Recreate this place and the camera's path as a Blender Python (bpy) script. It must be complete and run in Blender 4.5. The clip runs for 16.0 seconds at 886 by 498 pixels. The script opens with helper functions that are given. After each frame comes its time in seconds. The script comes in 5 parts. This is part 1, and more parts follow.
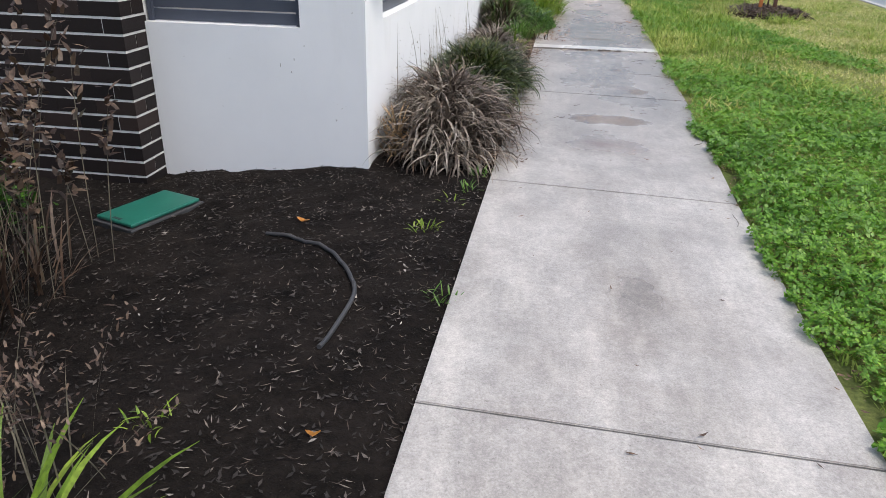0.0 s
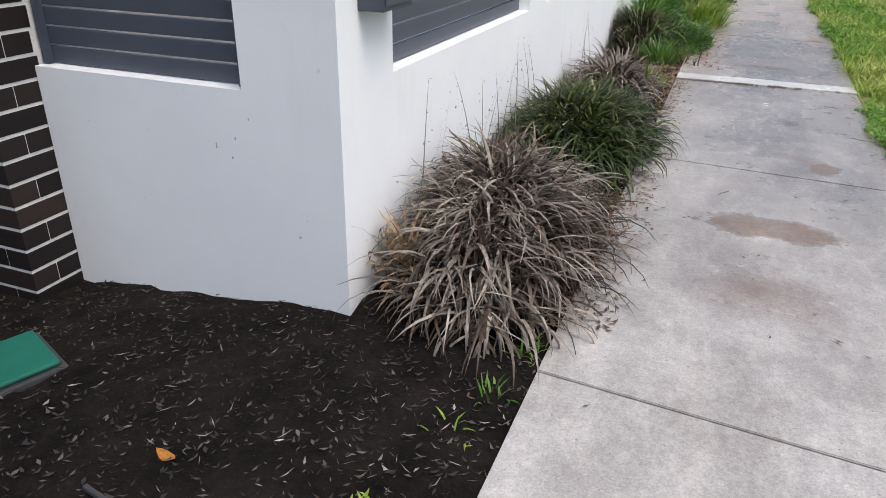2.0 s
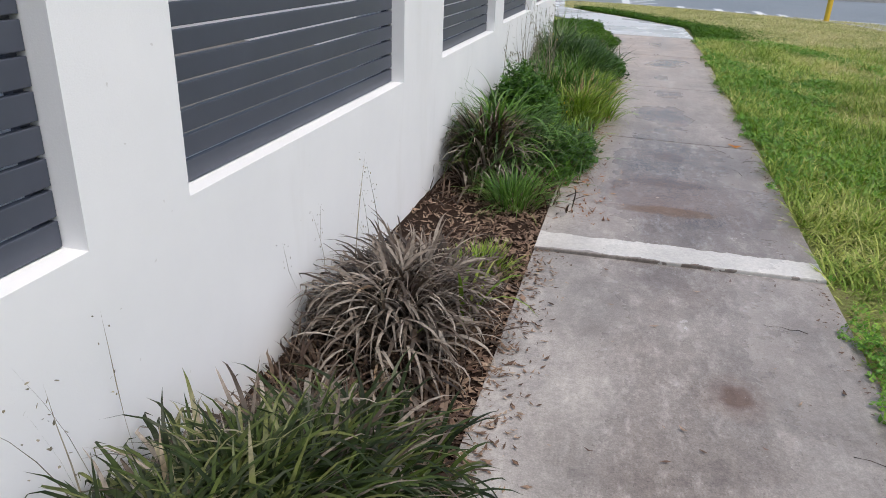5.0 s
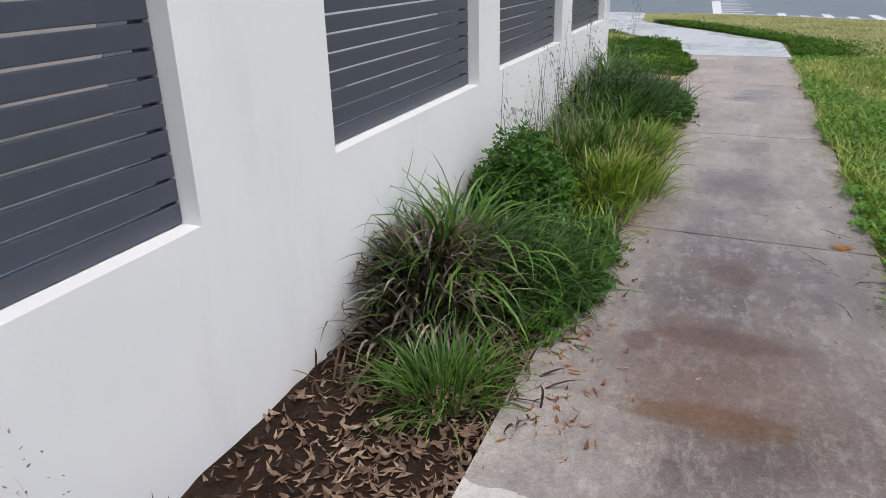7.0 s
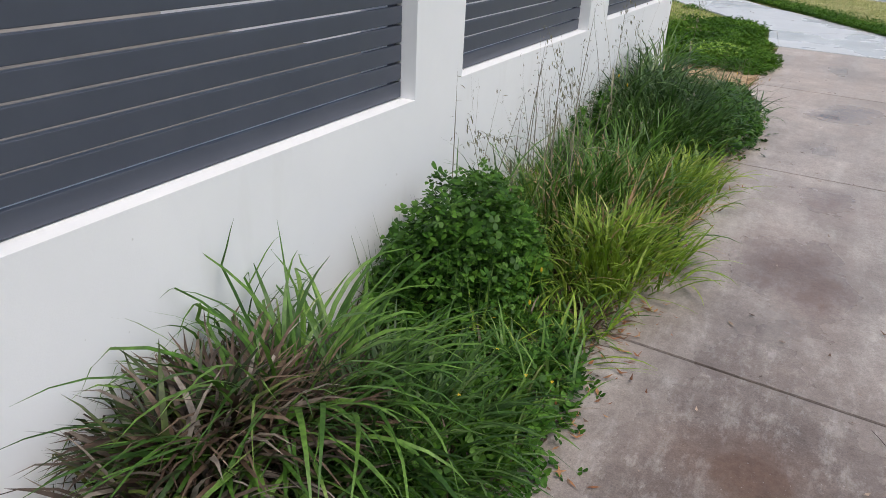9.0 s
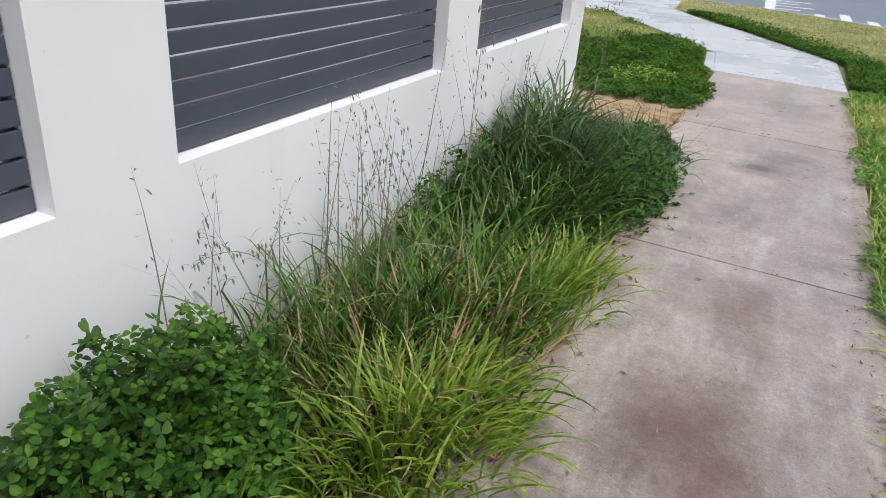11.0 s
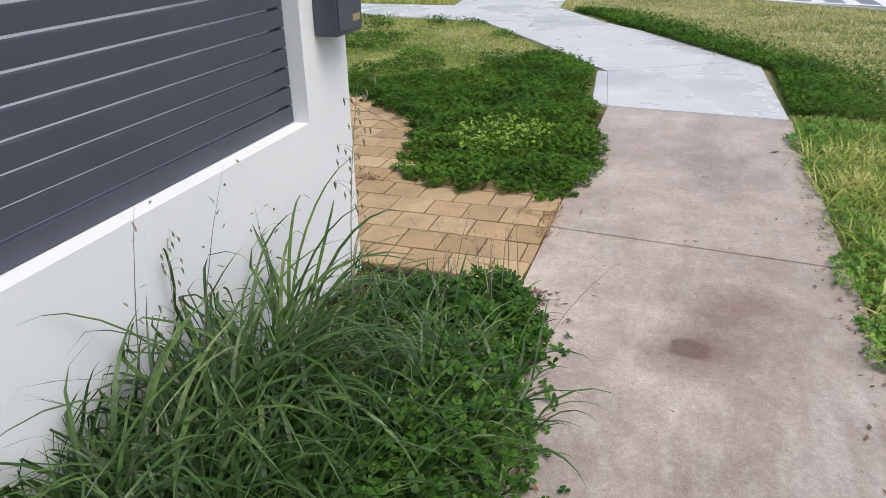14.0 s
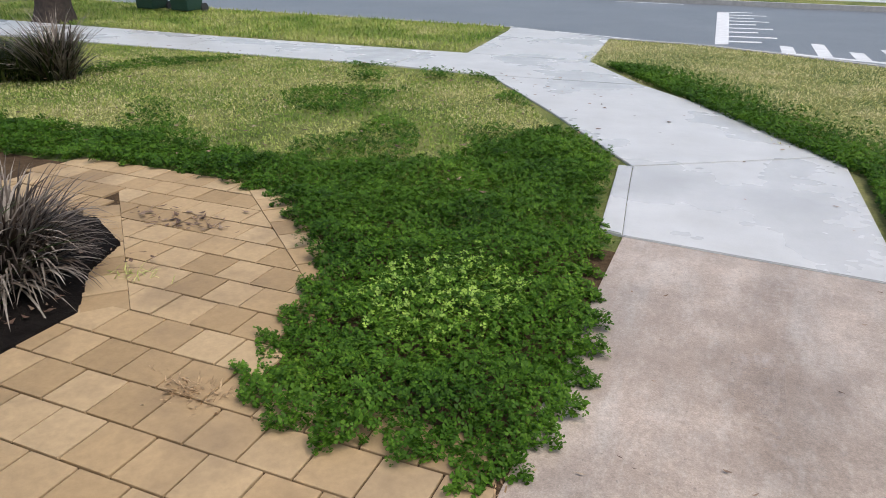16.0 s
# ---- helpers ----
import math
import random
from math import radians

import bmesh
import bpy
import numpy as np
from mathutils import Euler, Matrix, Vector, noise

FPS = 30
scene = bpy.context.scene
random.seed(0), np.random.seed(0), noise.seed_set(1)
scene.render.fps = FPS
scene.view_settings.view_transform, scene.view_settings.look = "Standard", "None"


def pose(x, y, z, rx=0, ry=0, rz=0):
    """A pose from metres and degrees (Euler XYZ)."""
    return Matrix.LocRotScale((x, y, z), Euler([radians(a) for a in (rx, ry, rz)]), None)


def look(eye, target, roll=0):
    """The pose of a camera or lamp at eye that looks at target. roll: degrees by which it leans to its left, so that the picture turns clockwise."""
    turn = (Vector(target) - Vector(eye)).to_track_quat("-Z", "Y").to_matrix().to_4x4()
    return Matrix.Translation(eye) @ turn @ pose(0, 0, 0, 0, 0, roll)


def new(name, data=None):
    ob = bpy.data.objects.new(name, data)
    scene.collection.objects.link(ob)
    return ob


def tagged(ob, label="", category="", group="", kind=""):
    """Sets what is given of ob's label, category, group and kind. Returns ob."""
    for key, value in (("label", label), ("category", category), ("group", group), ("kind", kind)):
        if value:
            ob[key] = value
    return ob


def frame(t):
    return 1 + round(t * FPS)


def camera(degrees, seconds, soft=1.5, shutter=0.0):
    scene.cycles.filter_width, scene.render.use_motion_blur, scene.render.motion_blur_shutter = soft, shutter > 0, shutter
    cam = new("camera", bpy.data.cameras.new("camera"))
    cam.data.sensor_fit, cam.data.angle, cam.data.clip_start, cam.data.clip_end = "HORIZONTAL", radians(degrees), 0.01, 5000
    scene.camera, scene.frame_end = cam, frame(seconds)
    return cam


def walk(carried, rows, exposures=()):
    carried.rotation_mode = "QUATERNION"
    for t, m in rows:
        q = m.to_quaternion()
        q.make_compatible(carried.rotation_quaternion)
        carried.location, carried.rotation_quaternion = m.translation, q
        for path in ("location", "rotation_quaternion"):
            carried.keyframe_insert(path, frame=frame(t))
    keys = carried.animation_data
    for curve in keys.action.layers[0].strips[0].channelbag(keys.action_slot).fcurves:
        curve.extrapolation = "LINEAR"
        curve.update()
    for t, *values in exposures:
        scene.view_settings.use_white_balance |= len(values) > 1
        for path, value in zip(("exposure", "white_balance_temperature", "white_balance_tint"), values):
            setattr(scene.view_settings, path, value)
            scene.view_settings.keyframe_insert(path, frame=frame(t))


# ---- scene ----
cam = camera(63.8, 16.0, soft=0.6)
PATH = [
    (0, (-0.012, 0.701, 1.219), (-0.29, 2.495, 0.38), 1.3),
    (0.5, (0.06, 1.188, 1.208), (-0.204, 3.009, 0.425), 1.3),
    (1, (0.059, 1.659, 1.207), (-0.19, 3.491, 0.446), -0.9),
    (1.5, (0.02, 2.115, 1.188), (-0.394, 3.888, 0.361), -1.2),
    (2, (0.039, 2.549, 1.228), (-0.608, 4.229, 0.357), 1.0),
    (2.5, (-0.017, 3.021, 1.252), (-0.441, 4.789, 0.418), 2.8),
    (3, (0.0, 3.473, 1.259), (-0.504, 5.192, 0.371), -0.7),
    (3.5, (0.041, 3.903, 1.273), (-0.473, 5.627, 0.399), -0.4),
    (4, (-0.025, 4.459, 1.299), (-0.331, 6.247, 0.455), 0.2),
    (4.5, (0.004, 4.958, 1.31), (-0.474, 6.713, 0.476), -0.6),
    (5, (0.024, 5.422, 1.314), (-0.416, 7.211, 0.536), 2.0),
    (5.2, (0.047, 5.62, 1.328), (-0.345, 7.403, 0.51), -0.4),
    (7.3, (0.278, 7.586, 1.356), (-0.432, 9.308, 0.627), -1.2),
    (7.5, (0.279, 7.767, 1.326), (-0.355, 9.519, 0.6), -0.9),
    (8, (0.309, 8.159, 1.32), (-0.326, 9.868, 0.498), -1.0),
    (8.2, (0.263, 8.295, 1.33), (-0.425, 9.989, 0.52), -0.7),
    (10.3, (0.424, 9.588, 1.427), (-0.493, 11.086, 0.47), 5.3),
    (10.5, (0.439, 9.698, 1.431), (-0.468, 11.229, 0.517), 5.5),
    (11, (0.375, 10.106, 1.431), (-0.357, 11.755, 0.569), 4.8),
    (11.5, (0.351, 10.48, 1.399), (-0.41, 12.082, 0.477), 0.6),
    (12, (0.359, 10.894, 1.436), (-0.427, 12.51, 0.557), -0.5),
    (12.5, (0.293, 11.334, 1.435), (-0.338, 13.02, 0.563), -0.3),
    (13, (0.291, 11.818, 1.417), (-0.386, 13.477, 0.53), -2.5),
    (13.5, (0.289, 12.327, 1.433), (-0.374, 13.996, 0.553), -1.4),
    (14, (0.244, 12.81, 1.466), (-0.337, 14.52, 0.608), -0.9),
    (14.5, (0.248, 13.401, 1.457), (-0.473, 15.071, 0.627), -1.3),
    (15, (0.177, 13.91, 1.47), (-0.434, 15.651, 0.698), 0.9),
    (15.5, (0.154, 14.436, 1.452), (-0.53, 16.152, 0.687), 0.2),
    (16, (0.151, 14.884, 1.477), (-0.545, 16.585, 0.687), 0.8),
]
EXPOSURES = [(0, 0.6), (1.5, 0.54), (3.5, 0.44), (5, 0.3), (8, 0.19), (10.5, 0.37), (12.5, 0.33), (14.5, 0.36), (16, 0.27)]
walk(cam, [(t, look(eye, target, roll)) for t, eye, target, roll in PATH], EXPOSURES)


# ---- world and light: bright overcast ----
world = bpy.data.worlds.new("sky")
scene.world = world
world.use_nodes = True
_nt = world.node_tree
_bg = _nt.nodes["Background"]
_sky = _nt.nodes.new("ShaderNodeTexSky")
_sky.sky_type = "NISHITA"
_sky.sun_disc = False
_sky.sun_elevation = radians(66)
_sky.sun_rotation = radians(112)
_sky.air_density, _sky.dust_density, _sky.ozone_density = 1.0, 4.0, 1.0
_hs = _nt.nodes.new("ShaderNodeHueSaturation")
_hs.inputs["Saturation"].default_value = 0.95
_nt.links.new(_sky.outputs[0], _hs.inputs["Color"])
_nt.links.new(_hs.outputs[0], _bg.inputs[0])
_bg.inputs[1].default_value = 0.15

sun = new("sun", bpy.data.lights.new("sun", "SUN"))
sun.data.energy, sun.data.angle, sun.data.color = 1.2, radians(40), (1.0, 0.985, 0.96)
sun.matrix_world = look((24, -8, 46), (0, 2, 0))


# ---- materials ----
class Nodes:
    """A node material with a Principled shader, and short ways to add nodes."""

    def __init__(self, name):
        self.m = bpy.data.materials.new(name)
        self.m.use_nodes = True
        self.t = self.m.node_tree
        self.b = self.t.nodes["Principled BSDF"]
        self.out = self.t.nodes["Material Output"]
        self.pos = self.add("ShaderNodeNewGeometry").outputs["Position"]

    def add(self, kind):
        return self.t.nodes.new(kind)

    def set(self, sock, v):
        if isinstance(v, bpy.types.NodeSocket):
            self.t.links.new(v, sock)
        elif isinstance(v, tuple) and len(v) == 3 and sock.type == "RGBA":
            sock.default_value = (*v, 1)
        else:
            sock.default_value = v

    def noise(self, scale, detail=4, rough=0.6, vec=None, stretch=None):
        n = self.add("ShaderNodeTexNoise")
        v = vec or self.pos
        if stretch:
            q = self.add("ShaderNodeVectorMath")
            q.operation = "MULTIPLY"
            self.set(q.inputs[0], v)
            q.inputs[1].default_value = stretch
            v = q.outputs[0]
        self.set(n.inputs["Vector"], v)
        n.inputs["Scale"].default_value = scale
        n.inputs["Detail"].default_value = detail
        n.inputs["Roughness"].default_value = rough
        return n.outputs["Fac"]

    def ramp(self, fac, *stops):
        r = self.add("ShaderNodeValToRGB")
        self.set(r.inputs[0], fac)
        e = r.color_ramp.elements
        while len(e) < len(stops):
            e.new(0.5)
        for k, (p, c) in zip(e, stops):
            k.position = p
            k.color = (*c, 1) if isinstance(c, tuple) else (c, c, c, 1)
        return r.outputs[0]

    def mix(self, fac, a, b, blend="MIX"):
        n = self.add("ShaderNodeMix")
        n.data_type, n.blend_type = "RGBA", blend
        self.set(n.inputs[0], fac)
        self.set(n.inputs[6], a)
        self.set(n.inputs[7], b)
        return n.outputs[2]

    def math(self, op, a, b=0.0, clamp=False):
        n = self.add("ShaderNodeMath")
        n.operation, n.use_clamp = op, clamp
        self.set(n.inputs[0], a)
        self.set(n.inputs[1], b)
        return n.outputs[0]

    def bump(self, height, strength=0.3, distance=0.01):
        n = self.add("ShaderNodeBump")
        n.inputs["Strength"].default_value = strength
        n.inputs["Distance"].default_value = distance
        self.set(n.inputs["Height"], height)
        self.set(self.b.inputs["Normal"], n.outputs[0])

    def done(self, color, rough=0.8, metal=0.0, spec=0.5):
        self.set(self.b.inputs["Base Color"], color)
        self.set(self.b.inputs["Roughness"], rough)
        self.set(self.b.inputs["Metallic"], metal)
        self.set(self.b.inputs["Specular IOR Level"], spec)
        return self.m


def plain(name, a, b, scale=20, rough=0.6, metal=0.0, bump=0.1, dist=0.002):
    n = Nodes(name)
    f = n.noise(scale, 5)
    n.bump(n.noise(scale * 6, 4), bump, dist)
    return n.done(n.ramp(f, (0.3, a), (0.7, b)), rough, metal)


def leafy(name, stops, rough=0.55, through_light=0.25, patch=3.0, share=0.25, gloss=0.4):
    """Foliage: each blade or leaf takes its own colour."""
    n = Nodes(name)
    g = n.add("ShaderNodeNewGeometry")
    big = n.ramp(n.noise(patch, 3), (0.32, 0.0), (0.68, 1.0))
    f = n.math("ADD", n.math("MULTIPLY", g.outputs["Random Per Island"], 1.0 - share), n.math("MULTIPLY", big, share))
    col = n.ramp(f, *stops)
    streak = n.noise(60, 3, 0.6, None, (1, 1, 0.3))
    col = n.mix(0.6, col, n.ramp(streak, (0.35, 0.3), (0.72, 1.35)), "MULTIPLY")
    n.done(col, rough, 0.0, gloss)
    tr = n.add("ShaderNodeBsdfTranslucent")
    n.set(tr.inputs[0], col)
    mx = n.add("ShaderNodeMixShader")
    mx.inputs[0].default_value = through_light
    n.t.links.new(n.b.outputs[0], mx.inputs[1])
    n.t.links.new(tr.outputs[0], mx.inputs[2])
    n.t.links.new(mx.outputs[0], n.out.inputs["Surface"])
    return n.m


def old_concrete():
    """Footpath concrete: worn, damp in the middle, with puddles and brown stains of their own shape."""
    n = Nodes("footpath_concrete")
    sep = n.add("ShaderNodeSeparateXYZ")
    n.set(sep.inputs[0], n.pos)
    x, y = sep.outputs[0], sep.outputs[1]
    big, mid, fine = n.noise(0.9, 5), n.noise(5, 6, 0.7), n.noise(160, 3, 0.7)
    drag = n.noise(7, 5, 0.6, None, (1.0, 0.18, 1.0))
    grey = n.ramp(mid, (0.25, (0.32, 0.30, 0.28)), (0.5, (0.42, 0.40, 0.375)), (0.75, (0.53, 0.51, 0.48)))
    pink = n.ramp(mid, (0.25, (0.27, 0.225, 0.19)), (0.5, (0.375, 0.32, 0.275)), (0.75, (0.49, 0.43, 0.38)))
    col = n.mix(n.math("DIVIDE", n.math("SUBTRACT", y, 6.5), 6.0, True), grey, pink)
    warm = n.ramp(mid, (0.25, (0.36, 0.285, 0.225)), (0.5, (0.46, 0.375, 0.305)), (0.75, (0.57, 0.48, 0.40)))
    col = n.mix(n.math("DIVIDE", n.math("SUBTRACT", y, 13.5), 2.5, True), col, warm)
    col = n.mix(n.ramp(drag, (0.52, 0.0), (0.72, 0.5)), col, (0.60, 0.57, 0.52))
    col = n.mix(0.5, col, n.ramp(fine, (0.3, 0.5), (0.7, 1.25)), "MULTIPLY")
    specks = n.ramp(n.noise(70, 2, 0.5), (0.70, 0.0), (0.74, 0.55))
    col = n.mix(specks, col, (0.16, 0.14, 0.12))
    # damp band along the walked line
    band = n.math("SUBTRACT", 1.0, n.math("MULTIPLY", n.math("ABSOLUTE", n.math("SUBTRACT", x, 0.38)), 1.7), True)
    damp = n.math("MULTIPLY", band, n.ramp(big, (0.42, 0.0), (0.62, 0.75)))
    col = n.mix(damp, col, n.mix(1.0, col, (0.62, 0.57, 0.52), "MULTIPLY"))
    # a long darker, smoother run from y 4, darkened again from y 8.7
    dark_run = n.math("MULTIPLY", n.math("DIVIDE", n.math("SUBTRACT", y, 4.0), 3.0, True), n.math("DIVIDE", n.math("SUBTRACT", 12.6, y), 2.0, True))
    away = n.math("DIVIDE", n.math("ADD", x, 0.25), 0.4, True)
    dark_run = n.math("MULTIPLY", dark_run, n.math("ADD", 0.3, n.math("MULTIPLY", away, 0.7)))
    dark_run = n.math("MULTIPLY", dark_run, n.ramp(n.noise(2.2, 6, 0.7), (0.28, 0.45), (0.6, 1.0)))
    col = n.mix(n.math("MULTIPLY", dark_run, 0.9), col, n.mix(1.0, col, (0.56, 0.52, 0.50), "MULTIPLY"))
    darker_run = n.math("MULTIPLY", n.math("DIVIDE", n.math("SUBTRACT", y, 8.7), 0.5, True), n.math("DIVIDE", n.math("SUBTRACT", 12.8, y), 2.5, True))
    col = n.mix(n.math("MULTIPLY", n.math("MULTIPLY", darker_run, away), n.ramp(big, (0.3, 0.35), (0.6, 0.8))), col, n.mix(1.0, col, (0.62, 0.56, 0.53), "MULTIPLY"))
    scuff = n.ramp(n.noise(13, 9, 0.8, None, (1.0, 0.4, 1.0)), (0.50, 0.0), (0.72, 0.40))
    col = n.mix(scuff, col, (0.66, 0.62, 0.57))
    grime = n.ramp(n.noise(4, 9, 0.8), (0.48, 0.0), (0.72, 0.28))
    col = n.mix(grime, col, (0.24, 0.20, 0.17))
    rough = n.math("SUBTRACT", n.math("SUBTRACT", 0.40, n.math("MULTIPLY", dark_run, 0.12)), n.math("MULTIPLY", damp, 0.2))
    wob = n.math("MULTIPLY", n.math("SUBTRACT", n.noise(6, 4, 0.65), 0.5), 1.5)
    wob2 = n.math("MULTIPLY", n.math("SUBTRACT", n.noise(3, 4, 0.65), 0.5), 1.3)

    def spot(cx, cy, rx, ry, w, soft):
        dx = n.math("DIVIDE", n.math("SUBTRACT", x, cx), rx)
        dy = n.math("DIVIDE", n.math("SUBTRACT", y, cy), ry)
        d = n.math("SQRT", n.math("ADD", n.math("MULTIPLY", dx, dx), n.math("MULTIPLY", dy, dy)))
        d = n.math("ADD", d, w)
        return n.math("DIVIDE", n.math("SUBTRACT", 1.0, d), soft, True)

    stains = [(0.36, 9.62, 0.62, 0.55), (0.38, 9.42, 0.36, 0.14), (0.36, 9.92, 0.34, 0.18), (0.37, 10.58, 0.26, 0.26), (0.36, 12.15, 0.32, 0.5), (0.45, 11.85, 0.2, 0.4),
              (0.43, 15.15, 0.42, 0.28), (0.62, 15.50, 0.26, 0.25), (0.51, 7.58, 0.13, 0.16), (0.54, 6.80, 0.12, 0.14), (0.3, 5.1, 0.3, 0.25), (0.45, 13.0, 0.3, 0.4)]
    for s in stains:
        k = n.math("MULTIPLY", spot(*s, wob2, 0.9), 0.62)
        col = n.mix(k, col, (0.16, 0.095, 0.06))
        rough = n.math("SUBTRACT", rough, n.math("MULTIPLY", k, 0.28), True)
    spec = 0.5
    # puddle water: its brown reflection is painted into colour, broken glints into specular
    for s in [(0.33, 5.72, 0.33, 0.15), (0.63, 6.66, 0.08, 0.12), (0.36, 9.36, 0.34, 0.09)]:
        k = spot(*s, wob, 0.28)
        col = n.mix(n.math("MULTIPLY", k, 0.65), col, (0.14, 0.085, 0.048))
        spec = n.mix(k, n.mix(0.0, (spec, spec, spec), (0, 0, 0)) if isinstance(spec, float) else spec, n.ramp(n.noise(9, 3), (0.60, 0.12), (0.64, 1.0)))
        rough = n.mix(k, rough, n.ramp(n.noise(8, 3), (0.40, 0.02), (0.52, 0.16)))
    for s in [(0.35, 9.90, 0.26, 0.10), (0.06, 9.80, 0.08, 0.09), (0.37, 10.56, 0.13, 0.13), (0.38, 15.13, 0.09, 0.07), (0.51, 7.58, 0.06, 0.08)]:
        k = spot(*s, wob, 0.35)
        col = n.mix(n.math("MULTIPLY", k, 0.65), col, (0.11, 0.065, 0.04))
        rough = n.mix(k, rough, n.ramp(n.noise(8, 3), (0.40, 0.02), (0.52, 0.22)))
    # pale cement patch after the raised joint
    yy = n.math("ADD", y, n.math("MULTIPLY", n.math("SUBTRACT", n.noise(9, 4), 0.5), 0.10))
    on = n.math("MULTIPLY", n.math("GREATER_THAN", yy, 8.63), n.math("LESS_THAN", yy, 8.83))
    col = n.mix(n.math("MULTIPLY", on, 0.85), col, (0.62, 0.60, 0.56))
    n.bump(n.math("ADD", n.math("MULTIPLY", fine, 0.5), mid), 0.3, 0.004)
    grit = n.noise(45, 8, 0.85)
    col = n.mix(0.5, col, n.ramp(grit, (0.32, 0.45), (0.66, 1.25)), "MULTIPLY")
    cloud = n.noise(1.7, 6, 0.62, None, (1.0, 0.6, 1.0))
    col = n.mix(0.7, col, n.ramp(cloud, (0.34, 0.70), (0.5, 1.0), (0.66, 1.22)), "MULTIPLY")
    pale = n.ramp(n.noise(95, 5, 0.75), (0.64, 0.0), (0.72, 0.4))
    col = n.mix(pale, col, (0.66, 0.63, 0.58))
    return n.done(col, rough, 0.0, spec)


def new_concrete():
    n = Nodes("new_concrete")
    mid, fine = n.noise(2.2, 6, 0.65), n.noise(140, 3, 0.7)
    col = n.ramp(mid, (0.3, (0.50, 0.50, 0.48)), (0.5, (0.56, 0.56, 0.545)), (0.7, (0.62, 0.62, 0.605)))
    col = n.mix(n.ramp(n.noise(0.8, 5, 0.6), (0.5, 0.0), (0.66, 0.4)), col, (0.36, 0.355, 0.345))
    col = n.mix(0.35, col, n.ramp(fine, (0.25, 0.75), (0.7, 1.1)), "MULTIPLY")
    n.bump(fine, 0.2, 0.002)
    return n.done(col, n.ramp(n.noise(0.8, 5, 0.6), (0.45, 0.33), (0.66, 0.2)), 0.0, 0.5)


def render_paint():
    """White painted cement render, weathered a little in large clouds, grimy just above the soil."""
    n = Nodes("white_wall_paint")
    clouds, streak, fine = n.noise(1.3, 5), n.noise(3, 5, 0.6, None, (1.5, 1.5, 0.25)), n.noise(220, 4, 0.7)
    col = n.ramp(clouds, (0.3, (0.75, 0.76, 0.77)), (0.7, (0.82, 0.825, 0.83)))
    col = n.mix(n.ramp(streak, (0.58, 0.0), (0.8, 0.22)), col, (0.55, 0.53, 0.48))
    marks = n.ramp(n.noise(38, 2, 0.4), (0.77, 0.0), (0.80, 0.4))
    col = n.mix(marks, col, (0.45, 0.43, 0.40))
    n.bump(n.math("ADD", fine, n.math("MULTIPLY", n.noise(25, 3), 1.2)), 0.22, 0.003)
    return n.done(col, 0.7, 0.0, 0.35)


def soil_mat(name, dark, light, chips):
    n = Nodes(name)
    a, b, c = n.noise(5, 6, 0.7), n.noise(40, 5, 0.75), n.noise(130, 3, 0.6)
    col = n.ramp(a, (0.3, dark), (0.75, light))
    col = n.mix(n.ramp(c, (0.66, 0.0), (0.72, 0.7)), col, chips)
    col = n.mix(0.6, col, n.ramp(b, (0.25, 0.4), (0.75, 1.3)), "MULTIPLY")
    n.bump(n.math("ADD", b, n.math("MULTIPLY", c, 0.4)), 0.8, 0.02)
    return n.done(col, 0.95, 0.0, 0.08)


def lawn_base():
    n = Nodes("lawn_soil")
    a, b = n.noise(0.7, 5), n.noise(45, 5, 0.75)
    col = n.ramp(a, (0.35, (0.12, 0.17, 0.04)), (0.55, (0.26, 0.28, 0.09)), (0.75, (0.42, 0.37, 0.17)))
    col = n.mix(0.75, col, n.ramp(b, (0.3, 0.35), (0.75, 1.3)), "MULTIPLY")
    n.bump(b, 0.9, 0.03)
    return n.done(col, 0.95, 0.0, 0.2)


def asphalt():
    n = Nodes("asphalt")
    a, c = n.noise(0.5, 5), n.noise(120, 3, 0.7)
    col = n.ramp(a, (0.3, (0.12, 0.13, 0.145)), (0.7, (0.18, 0.19, 0.205)))
    col = n.mix(0.5, col, n.ramp(c, (0.3, 0.6), (0.7, 1.3)), "MULTIPLY")
    n.bump(c, 0.4, 0.004)
    return n.done(col, 0.3)


def varied(name, stops, rough, fine_scale, spec=0.5, stain=0.0):
    """Pieces that differ from one another (bricks, pavers)."""
    n = Nodes(name)
    o = n.add("ShaderNodeObjectInfo")
    col = n.ramp(o.outputs["Random"], *stops)
    col = n.mix(0.5, col, n.ramp(n.noise(fine_scale, 5, 0.7), (0.25, 0.65), (0.75, 1.2)), "MULTIPLY")
    if stain:
        col = n.mix(n.ramp(n.noise(2.3, 5, 0.65), (0.48, 0.0), (0.68, stain)), col, (0.20, 0.14, 0.085))
    n.bump(n.noise(fine_scale * 3, 4, 0.7), 0.4, 0.003)
    return n.done(col, rough, 0.0, spec)


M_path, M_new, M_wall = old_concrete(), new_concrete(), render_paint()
M_soil = soil_mat("dark_bed_soil", (0.0045, 0.0037, 0.0033), (0.023, 0.0185, 0.0158), (0.06, 0.05, 0.042))
M_mulch = soil_mat("brown_mulch", (0.014, 0.009, 0.007), (0.055, 0.034, 0.024), (0.22, 0.15, 0.10))
M_sand = soil_mat("joint_sand", (0.07, 0.045, 0.025), (0.14, 0.095, 0.055), (0.2, 0.14, 0.09))
M_lawn, M_asphalt = lawn_base(), asphalt()
M_slat = plain("charcoal_powder_coat", (0.055, 0.063, 0.085), (0.066, 0.075, 0.100), 6, 0.42, 0.0, 0.08, 0.001)
M_slot = plain("slot_shade_black", (0.012, 0.012, 0.014), (0.02, 0.02, 0.022), 10, 0.8)
